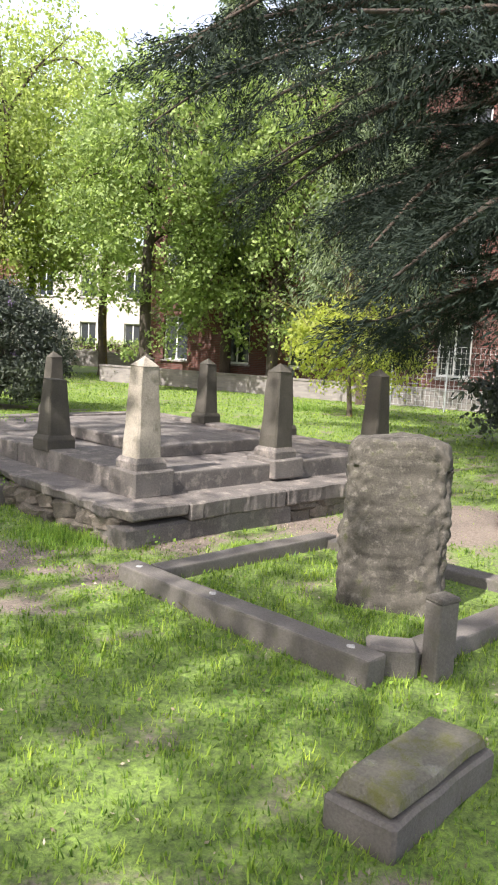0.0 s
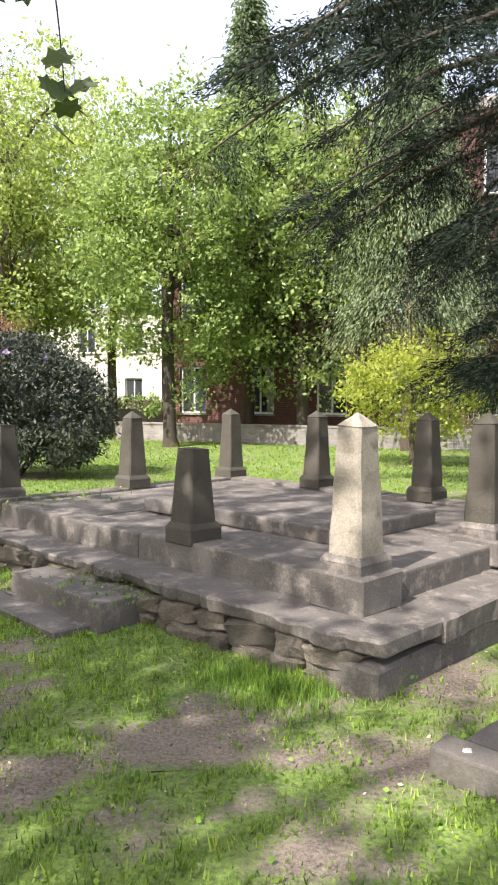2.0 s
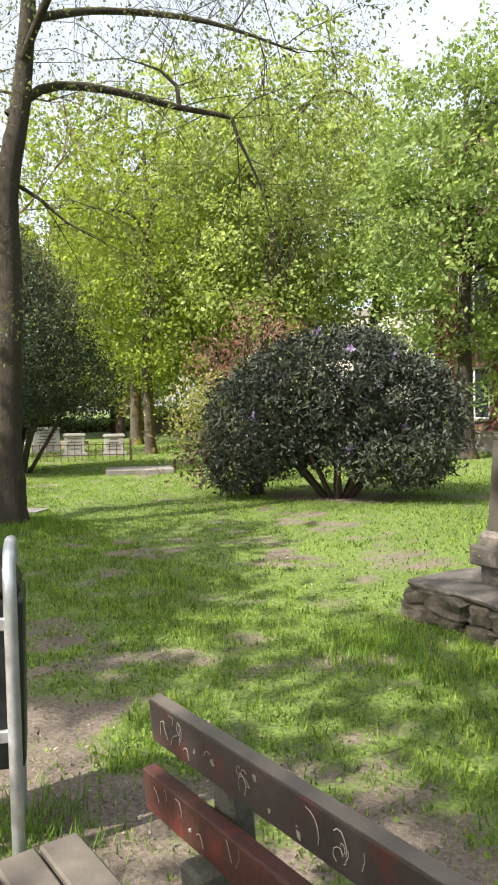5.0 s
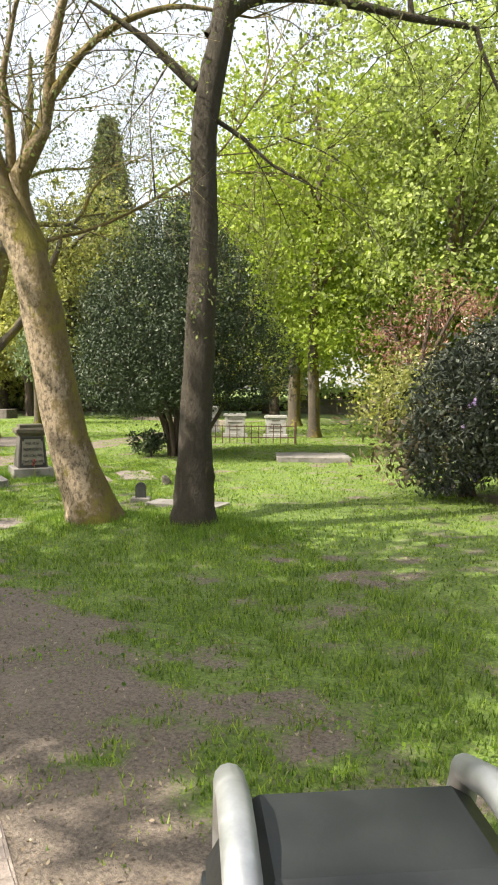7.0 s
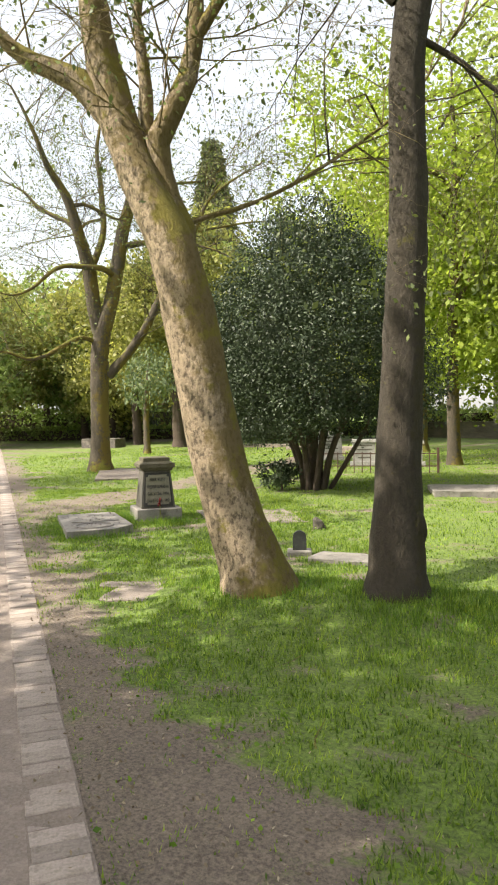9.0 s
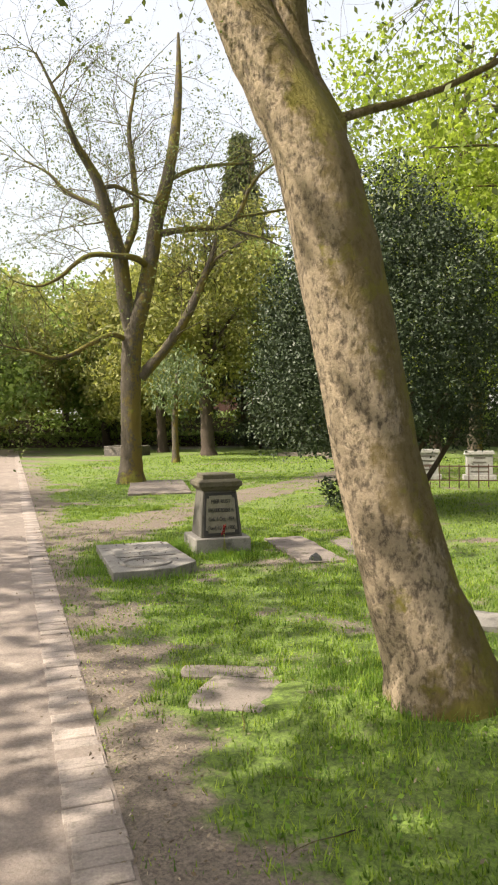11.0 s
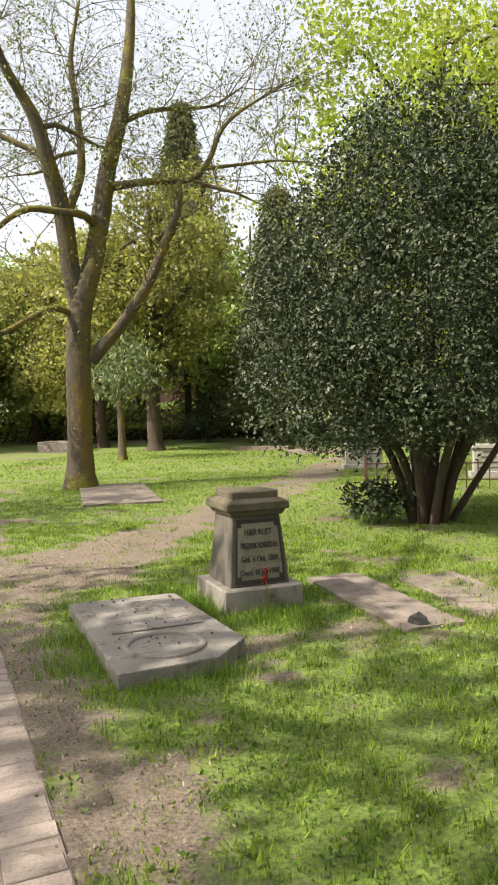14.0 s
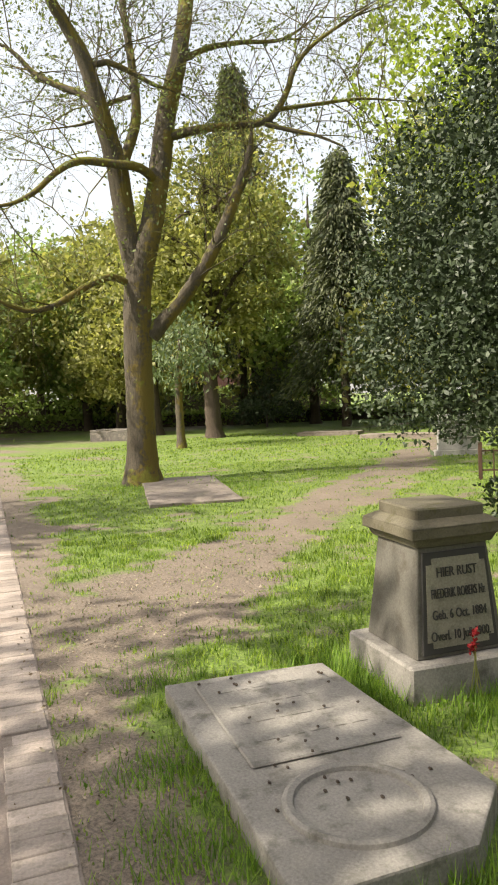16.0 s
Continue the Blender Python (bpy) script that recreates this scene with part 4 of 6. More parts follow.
def headstone(x, y, turn, w, h, d, mat_, label, base=None):
    ob = thing("headstone", x, y, 0, turn, label, "headstone")
    bm = bmesh.new()
    prof = [(-w / 2, 0), (w / 2, 0)] + [(w / 2 * math.cos(a), h - w / 2 + w / 2 * math.sin(a)) for a in np.linspace(0, math.pi, 9)]
    f = bm.faces.new([bm.verts.new((px, 0, pz)) for px, pz in prof])
    e = bmesh.ops.extrude_face_region(bm, geom=[f])
    bmesh.ops.translate(bm, verts=[v for v in e["geom"] if isinstance(v, bmesh.types.BMVert)], vec=(0, d, 0))
    bmesh.ops.recalc_face_normals(bm, faces=bm.faces[:])
    part("stone", bm, mat_, ob)
    if base:
        part("base", worn(boxed(-w * 0.9, -d * 1.2, -0.05, w * 0.9, d * 2.2, base, bevel=0.01), 0.006, 6, 1, x), SLAB, ob, "pale base")


headstone(-11.62, 13.45, 36, 0.14, 0.27, 0.06, BLACKSTONE, "small round-topped black headstone on a pale base", 0.07)


def tall_grave(x, y, turn, w, h, label):
    ob = thing("headstone", x, y, 0, turn, label, "headstone", "white headstones behind the iron rail")
    part("stone", worn(boxed(-w / 2, -0.08, 0.12, w / 2, 0.08, h, bevel=0.012), 0.006, 4, 2, x), FARSTONE, ob)
    part("cornice", boxed(-w / 2 - 0.05, -0.11, h, w / 2 + 0.05, 0.11, h + 0.09, top=0.92, bevel=0.01), FARSTONE, ob)
    part("base", boxed(-w / 2 - 0.07, -0.14, -0.05, w / 2 + 0.07, 0.14, 0.12, bevel=0.01), FARSTONE, ob)
    bars = bmesh.new()
    rng = np.random.default_rng(int(abs(x) * 10))
    for r in range(4):
        ww = w * float(rng.uniform(0.4, 0.75))
        block(bars, -ww / 2, -0.086, h * 0.85 - r * 0.11, ww / 2, -0.08, h * 0.85 - r * 0.11 + 0.035)
    part("lettering_bars", bars, SHAFT, ob)


tall_grave(-17.4, 25.0, 30, 0.62, 0.64, "grey-white upright headstone with cornice behind the rail")
tall_grave(-16.2, 25.4, 30, 0.62, 0.60, "grey-white upright headstone with cornice and inscription")
tall_grave(-19.6, 26.6, 36, 0.9, 0.8, "pale inscribed headstone beyond the holly")


def make_rail():
    r = thing("iron_rail", -16.49, 22.9, 0, 23, "low rusty iron grave railing on the lawn", "railing")
    n = 17
    for k in range(n):
        x = 3.2 * k / (n - 1) - 1.2
        tube_part("bar", [(x, 0, -0.05), (x, 0, 0.5)], [0.012, 0.011], IRON, r, 6, 0, 1)
    for z in (0.16, 0.46):
        part("rail", boxed(-1.2, -0.014, z - 0.012, 2.0, 0.014, z + 0.012), IRON, r)
    for x in (-1.2, 2.0):
        part("corner_post", boxed(x - 0.03, -0.03, -0.05, x + 0.03, 0.03, 0.6, bevel=0.006), IRON, r)


make_rail()


# ---- trees and shrubs ----
def twiggy(rng, starts, length, radius, levels, droop=0.0, kids=4):
    """Branching twigs from start points (place, direction): thin three-sided tubes as arrays, and the tips."""
    V, Q, tips = [], [], []
    todo = [(np.array(p, float), np.array(d, float), length, radius, levels) for p, d in starts]
    while todo:
        p, d, ln, r, lv = todo.pop()
        d = d / (np.linalg.norm(d) + 1e-9)
        seg = 4
        pts = [p]
        for k in range(seg):
            d = d + rng.normal(size=3) * 0.22
            d[2] -= droop * (k + 1) * 0.12
            d /= np.linalg.norm(d)
            pts.append(pts[-1] + d * ln / seg)
            if lv > 0 and k >= 0:
                for _ in range(kids // 2 if k < seg - 1 else kids - 1):
                    if rng.random() < 0.62:
                        e = d + rng.normal(size=3) * 0.65
                        todo.append((pts[-1], e, ln * rng.uniform(0.45, 0.7), r * (1 - 0.18 * k) * 0.55, lv - 1))
        base = len(V)
        a = np.cross(d, (0.3, 0.2, 1.0))
        a /= np.linalg.norm(a) + 1e-9
        b = np.cross(d, a)
        for k, q in enumerate(pts):
            rr = r * (1 - 0.75 * k / seg)
            for t in range(3):
                V.append(q + (a * math.cos(2.094 * t) + b * math.sin(2.094 * t)) * rr)
        for k in range(seg):
            for t in range(3):
                i, j = base + k * 3 + t, base + k * 3 + (t + 1) % 3
                Q.append((i, j, j + 3, i + 3))
        tips += pts[2:] if lv == 0 else []
    return np.array(V), np.array(Q), np.array(tips)


def limb_starts(lines, rng, per, up=0.4):
    """Start points for twigs along limbs."""
    out = []
    for pts in lines:
        pts, _ = smooth_line(pts, [1] * len(pts), 0.3)
        for i in range(max(1, len(pts) // 3), len(pts)):
            for _ in range(per):
                d = pts[i] - pts[i - 1]
                d = np.array(d) / (d.length + 1e-9) * 0.7 + rng.normal(size=3) * 0.7
                d[2] += up
                out.append((tuple(pts[i]), d))
    return out


def make_tree(label, trunk, radii, limbs, bark_m, leaf_m, blobs=(), count=900, radius=0.5, each=30, size=0.16, aspect=0.55, twig=None, seed=1, shell=0.5, droop=0.2, sparse=None, category="tree", name="tree", group=""):
    """A tree: trunk and limbs as tapered tubes, twigs, and a crown of single leaves in clumps.
    limbs: (points, radii); twig: (length, radius, levels, per, droop); sparse: leaves for each twig tip."""
    rng = np.random.default_rng(seed)
    x, y = trunk[0][0], trunk[0][1]
    t = thing(name, x, y, 0, 0, label, category, group)
    off = lambda pts: [(p[0] - x, p[1] - y, p[2]) for p in pts]  # noqa: E731
    pts = off(trunk)
    # root flare
    pts, radii = [(pts[0][0], pts[0][1], -0.15)] + [(pts[0][0], pts[0][1], 0.04)] + [(pts[0][0] * 0.7 + pts[1][0] * 0.3, pts[0][1] * 0.7 + pts[1][1] * 0.3, 0.3)] + pts[1:], [radii[0] * 1.55, radii[0] * 1.3, radii[0] * 1.02] + list(radii[1:])
    tube_part("trunk", pts, radii, bark_m, t, 16, 0.09, 0.14, seed)
    lines = []
    for k, (lp, lr) in enumerate(limbs):
        lp = off(lp)
        tube_part("limb", lp, lr, bark_m, t, 9, 0.12, 0.16, seed + k)
        lines.append(lp)
    crowns = []
    if twig:
        ln, r, lv, per, dr = twig
        V, Q, tips = twiggy(rng, limb_starts(lines, rng, per), ln, r, lv, dr)
        tagged(mesh_part("twigs", V, Q, bark_m, t), kind="stuff")
        if sparse and len(tips):
            tips = tips[rng.random(len(tips)) < min(1, sparse)]
            k = max(1, int(sparse))
            pos = np.repeat(tips, k, 0) + rng.normal(size=(len(tips) * k, 3)) * size * 0.7
            crowns.append(leaves(rng, pos, size, aspect, droop))
    if blobs:
        bl = [((c[0] - x, c[1] - y, c[2]), h) for c, h in blobs]
        pos, cen, u = clumps(rng, bl, count, radius, each, shell)
        pos = pos[pos[:, 2] > 0.12]
        crowns.append(leaves(rng, pos, size, aspect, droop))
    if crowns:
        v = np.concatenate([c[0] for c in crowns])
        tagged(mesh_part("crown", v, np.arange(len(v)).reshape(-1, 4), leaf_m, t), kind="stuff")
    return t


def auto_limbs(trunk, radii, blobs, rng, n):
    """Limbs that rise from the trunk into the crown."""
    out = []
    for k in range(n):
        c, h = blobs[k % len(blobs)]
        f = 0.35 + 0.6 * k / n
        i = f * (len(trunk) - 1)
        a = int(i)
        b = min(a + 1, len(trunk) - 1)
        p = np.array(trunk[a]) * (1 - i + a) + np.array(trunk[b]) * (i - a)
        q = np.array(c) + rng.normal(size=3) * np.array(h) * 0.45
        q[2] = max(q[2], p[2] + 0.3)
        mid = (p + q) / 2 + rng.normal(size=3) * 0.3 + (0, 0, 0.3)
        r = radii[0] * 0.38
        out.append(([tuple(p), tuple(mid), tuple(q)], [r, r * 0.6, r * 0.15]))
    return out


def backdrop_tree(label, x, y, h, crown_r, base_z, leaf_m, bark_m, seed, n=700, each=34, size=0.2, r0=0.16, lobes=5, radius=0.5, lean=0.0, droop=0.2, name="tree", twigs=True, fine=1.0):
    """A full-crowned tree from its place, height, crown radius and the crown's foot."""
    rng = np.random.default_rng(seed)
    trunk = [(x, y, 0), (x + lean * 0.3 + rng.normal() * 0.1, y + rng.normal() * 0.1, h * 0.3), (x + lean * 0.7 + rng.normal() * 0.2, y + rng.normal() * 0.2, h * 0.62), (x + lean, y, h * 0.92)]
    radii = [r0, r0 * 0.8, r0 * 0.5, r0 * 0.15]
    mid = (h + base_z) / 2
    blobs = [((x + lean, y, mid), (crown_r * 0.8, crown_r * 0.8, (h - base_z) * 0.5))]
    for k in range(lobes):
        a = 6.283 * k / lobes + rng.random()
        z = base_z + (h - base_z) * rng.uniform(0.2, 0.75)
        blobs.append(((x + lean + math.cos(a) * crown_r * 0.62, y + math.sin(a) * crown_r * 0.62, z), (crown_r * 0.5, crown_r * 0.5, (h - base_z) * rng.uniform(0.16, 0.28))))
    return make_tree(label, trunk, radii, auto_limbs(trunk, radii, blobs, rng, 12), bark_m, leaf_m, blobs, int(n * 0.68), radius * 0.60, int(each * fine), size * 0.92 / fine ** 0.6, 0.6, (1.2, 0.012, 1, 1, 0.1) if twigs else None, seed, 0.55, droop, name=name)


def conifer(label, x, y, h, r, leaf_m, seed, base_z=0.6, n=900, each=26, size=0.28, r0=0.22, hang=1.0, power=0.9, bark_m=None, aspect=0.3):
    """A conifer: drooping sprays round a straight stem."""
    rng = np.random.default_rng(seed)
    t = thing("conifer", x, y, 0, 0, label, "conifer")
    tube_part("trunk", [(0, 0, -0.1), (0, 0, h * 0.5), (0, 0, h * 0.98)], [r0, r0 * 0.6, 0.02], bark_m or BARK4, t, 10, 0.1, 0.5, seed)
    f = rng.random(n) ** 0.8
    z = base_z + (h - base_z) * f
    rad = r * (1 - f) ** power * (0.45 + 0.6 * rng.random(n)) + 0.1
    a = rng.random(n) * 6.283
    cen = np.stack([np.cos(a) * rad, np.sin(a) * rad, z - 0.25 * rad], 1)
    out = np.stack([np.cos(a), np.sin(a), np.full(n, -hang)], 1)
    step = rng.random((n, each, 1))
    pos = cen[:, None] + out[:, None] * (step - 0.5) * 0.9 * (0.3 + 0.7 * (1 - f))[:, None, None] + rng.normal(size=(n, each, 3)) * 0.16
    v, q = leaves(rng, pos.reshape(-1, 3), size, aspect, 0.0, np.repeat(out, each, 0) * 1.2)
    tagged(mesh_part("sprays", v, q, leaf_m, t), kind="stuff")
    stems = [((0, 0, float(zz)), (math.cos(k * 2.4), math.sin(k * 2.4), 0.1)) for k, zz in enumerate(np.linspace(base_z + 0.3, h * 0.85, 26))]
    V, Q, _ = twiggy(rng, stems, r * 0.8, 0.03, 0, 0.5)
    tagged(mesh_part("branches", V, Q, bark_m or BARK4, t), kind="stuff")
    return t


# leaning pale tree by the path
LEANING = [([(-11.70, 11.26, 3.66), (-11.84, 11.19, 3.86), (-12.01, 11.05, 4.13), (-12.15, 10.91, 4.22), (-12.25, 10.80, 4.27), (-12.36, 10.69, 4.37), (-12.46, 10.58, 4.52), (-12.61, 10.43, 4.84), (-12.78, 10.31, 5.45)], [0.08, 0.10, 0.106, 0.087, 0.075, 0.062, 0.050, 0.033, 0.012])]
LEANING.append(([(-11.26, 11.42, 2.66), (-11.30, 11.48, 2.93), (-11.40, 11.44, 3.17), (-11.45, 11.40, 3.40), (-11.48, 11.38, 3.62), (-11.38, 11.46, 3.86), (-11.29, 11.54, 4.10), (-11.24, 11.58, 4.40), (-11.2, 11.6, 4.9), (-11.05, 11.7, 5.6), (-10.8, 11.8, 6.5)], [0.08, 0.10, 0.085, 0.082, 0.100, 0.090, 0.080, 0.068, 0.055, 0.04, 0.015]))
LEANING.append(([(-11.60, 11.36, 3.45), (-11.58, 11.38, 3.75), (-11.58, 11.38, 4.01), (-11.60, 11.36, 4.29), (-11.62, 11.33, 4.60), (-11.56, 11.39, 5.07), (-11.42, 11.5, 5.9)], [0.07, 0.055, 0.052, 0.047, 0.037, 0.028, 0.010]))
LEANING.append(([(-11.24, 11.58, 4.40), (-10.75, 11.75, 4.95), (-10.1, 12.1, 5.25), (-9.45, 12.62, 5.2)], [0.053, 0.040, 0.027, 0.011]))
LEANING.append(([(-11.38, 11.36, 2.92), (-11.18, 11.68, 3.06), (-10.95, 12.0, 3.2), (-10.6, 12.5, 3.55), (-10.2, 13.1, 4.1), (-9.9, 13.6, 4.9)], [0.030, 0.022, 0.018, 0.015, 0.012, 0.006]))
make_tree("leaning pale-barked tree with mossy forked limbs", [(-10.80, 11.73, 0.00), (-10.96, 11.56, 0.80), (-11.06, 11.50, 1.30), (-11.14, 11.46, 1.80), (-11.22, 11.42, 2.30), (-11.32, 11.35, 2.80), (-11.51, 11.29, 3.20), (-11.69, 11.27, 3.60), (-11.84, 11.22, 4.10), (-11.90, 11.14, 4.70), (-11.93, 11.10, 5.7), (-11.9, 11.1, 6.6)],
          [0.262, 0.218, 0.206, 0.203, 0.205, 0.185, 0.160, 0.155, 0.150, 0.115, 0.06, 0.02], LEANING,
          BARK1, ASH, twig=(1.6, 0.012, 2, 2, 0.5), sparse=1, size=0.042, seed=11, droop=0.6)

# straight dark tree
make_tree("straight dark-trunked tree with a burl near the ground", [(-9.84, 12.12, 0.00), (-9.82, 12.13, 1.04), (-9.78, 12.16, 2.05), (-9.74, 12.18, 3.00), (-9.74, 12.18, 3.96), (-9.68, 12.23, 4.52), (-9.58, 12.29, 5.10), (-9.48, 12.39, 6.51), (-9.43, 12.44, 8.33)],
          [0.214, 0.166, 0.151, 0.137, 0.129, 0.128, 0.114, 0.082, 0.046],
          [([(-9.71, 12.22, 4.92), (-9.42, 12.46, 5.27), (-9.08, 12.75, 5.37), (-8.57, 13.17, 5.34), (-8.11, 13.53, 5.25), (-7.57, 13.97, 5.19), (-7.52, 14.01, 4.98), (-7.29, 14.20, 4.38), (-7.18, 14.30, 3.90)], [0.064, 0.059, 0.053, 0.046, 0.041, 0.029, 0.024, 0.016, 0.007]),
           ([(-8.11, 13.53, 5.25), (-8.13, 13.51, 5.51), (-8.29, 13.38, 5.68), (-8.66, 13.12, 5.78)], [0.032, 0.027, 0.018, 0.007]),
           ([(-9.80, 12.15, 4.43), (-10.02, 12.00, 4.67), (-10.19, 11.90, 4.86), (-10.66, 11.57, 5.23)], [0.055, 0.046, 0.041, 0.014]),
           ([(-9.66, 12.21, 4.14), (-9.41, 12.39, 3.95), (-9.17, 12.55, 3.70), (-8.84, 12.76, 3.50)], [0.027, 0.022, 0.016, 0.005]),
           ([(-9.57, 12.30, 5.51), (-8.93, 11.94, 5.96), (-8.11, 11.30, 6.05), (-7.02, 10.75, 5.78), (-5.92, 10.21, 5.23)], [0.055, 0.046, 0.036, 0.027, 0.009]),
           ([(-9.52, 12.35, 6.05), (-9.02, 13.30, 6.51), (-7.93, 14.03, 6.51), (-6.83, 14.58, 6.15)], [0.055, 0.046, 0.032, 0.011])],
          BARK2, ASH, twig=(1.5, 0.010, 2, 2, 0.7), sparse=2, size=0.042, seed=12, droop=0.8)
bb = bmesh.new()
bmesh.ops.create_icosphere(bb, subdivisions=3, radius=0.15)
burl = part("burl", worn(bb, 0.06, 5, 0, 3), BARK2, bpy.data.objects["tree.001"], "bark burl")
burl.matrix_basis = pose(0.10, 0.04, 0.62) @ Matrix.Diagonal((0.9, 0.9, 1.5, 1))

# the wide forked tree beyond the monument
FORKED = [([(-22.95, 20.45, 3.75), (-23.04, 20.35, 4.54), (-23.02, 20.23, 5.38), (-23.01, 19.96, 6.16), (-23.04, 19.63, 7.09), (-23.14, 19.39, 7.57), (-23.18, 19.06, 7.99), (-23.25, 18.70, 8.81), (-23.5, 18.3, 9.8)], [0.19, 0.19, 0.185, 0.165, 0.127, 0.107, 0.086, 0.05, 0.02])]
FORKED.append(([(-22.80, 20.61, 2.60), (-22.21, 20.93, 3.31), (-21.71, 21.16, 4.05), (-21.35, 21.40, 4.98), (-21.19, 21.56, 5.55), (-21.14, 21.61, 5.97)], [0.15, 0.125, 0.112, 0.095, 0.075, 0.029]))
FORKED.append(([(-23.02, 20.25, 5.40), (-23.09, 20.74, 6.29), (-23.20, 20.92, 6.96), (-23.47, 21.06, 8.18), (-23.59, 21.09, 9.03), (-23.51, 21.32, 10.30)], [0.10, 0.094, 0.084, 0.070, 0.054, 0.022]))
FORKED.append(([(-22.69, 21.1, 6.15), (-22.04, 21.40, 6.21), (-21.43, 21.74, 6.21), (-21.05, 21.99, 6.26), (-20.83, 22.22, 6.68), (-20.68, 22.38, 7.21), (-20.38, 22.69, 7.65), (-19.76, 23.33, 8.21)], [0.10, 0.076, 0.070, 0.065, 0.055, 0.045, 0.035, 0.020]))
FORKED.append(([(-21.09, 21.95, 6.19), (-20.63, 22.14, 6.01), (-20.25, 22.25, 5.87), (-19.80, 22.42, 5.61)], [0.045, 0.039, 0.029, 0.014]))
FORKED.append(([(-20.94, 22.10, 6.44), (-20.61, 22.88, 6.66), (-20.17, 23.77, 6.89), (-19.70, 24.69, 6.98)], [0.045, 0.036, 0.026, 0.011]))
FORKED.append(([(-22.72, 20.86, 5.29), (-22.61, 20.38, 5.43), (-22.79, 19.90, 5.44), (-23.02, 19.37, 5.42), (-23.12, 18.98, 5.18), (-23.33, 18.62, 4.80), (-23.58, 18.21, 4.60), (-23.84, 17.80, 4.71)], [0.082, 0.080, 0.073, 0.063, 0.052, 0.042, 0.028, 0.014]))
FORKED.append(([(-23.0, 20.4, 3.5), (-23.04, 19.93, 3.61), (-23.19, 19.48, 3.40), (-23.47, 19.04, 3.10), (-23.71, 18.66, 3.02), (-23.90, 18.32, 3.16), (-24.20, 17.72, 3.28), (-24.8, 17.0, 3.6)], [0.066, 0.065, 0.064, 0.058, 0.048, 0.038, 0.025, 0.01]))
FORKED.append(([(-23.03, 19.94, 6.25), (-23.29, 19.81, 6.66), (-23.70, 19.67, 6.88), (-24.18, 19.47, 7.19), (-24.50, 19.27, 7.60), (-24.96, 18.94, 7.92)], [0.070, 0.065, 0.061, 0.052, 0.036, 0.016]))
FORKED.append(([(-23.04, 19.66, 7.00), (-22.72, 19.83, 7.05), (-22.44, 20.12, 6.88), (-22.16, 20.56, 6.70), (-22.08, 20.78, 7.07)], [0.064, 0.053, 0.044, 0.029, 0.015]))
FORKED.append(([(-23.20, 20.92, 6.96), (-23.70, 20.69, 6.88), (-23.96, 20.56, 6.61), (-24.35, 20.29, 6.54)], [0.047, 0.043, 0.032, 0.016]))
FORKED.append(([(-22.5, 21.35, 7.48), (-22.24, 21.90, 7.83), (-21.93, 22.52, 8.04), (-21.52, 23.23, 8.21), (-21.10, 23.81, 8.70)], [0.062, 0.053, 0.043, 0.033, 0.016]))
make_tree("large forked tree with mossy limbs and sparse young leaves", [(-23.0, 20.4, 0), (-22.98, 20.42, 0.97), (-22.97, 20.43, 2.37), (-22.92, 20.48, 3.55), (-22.73, 20.68, 4.53), (-22.71, 20.99, 5.77), (-22.68, 21.16, 6.59), (-22.51, 21.34, 7.48), (-22.44, 21.56, 8.61), (-22.43, 21.72, 9.85), (-22.48, 21.80, 11.28)],
          [0.29, 0.25, 0.25, 0.24, 0.20, 0.19, 0.18, 0.155, 0.13, 0.095, 0.03], FORKED, BARK3, ASH, twig=(1.7, 0.017, 2, 2, 0.35), sparse=1, size=0.065, seed=13, droop=0.6)
make_tree("thin straight sapling on the lawn", [(-28.8, 27.7, 0), (-28.8, 27.7, 1.8), (-28.7, 27.8, 3.6)], [0.13, 0.11, 0.05], [([(-28.75, 27.72, 2.4), (-28.3, 28.0, 3.0)], [0.03, 0.01])], BARK3, CYPRESS, [((-28.7, 27.8, 3.0), (1.1, 1.1, 1.1))], 60, 0.3, 26, 0.18, 0.35, None, 14, 0.3, 1.2)


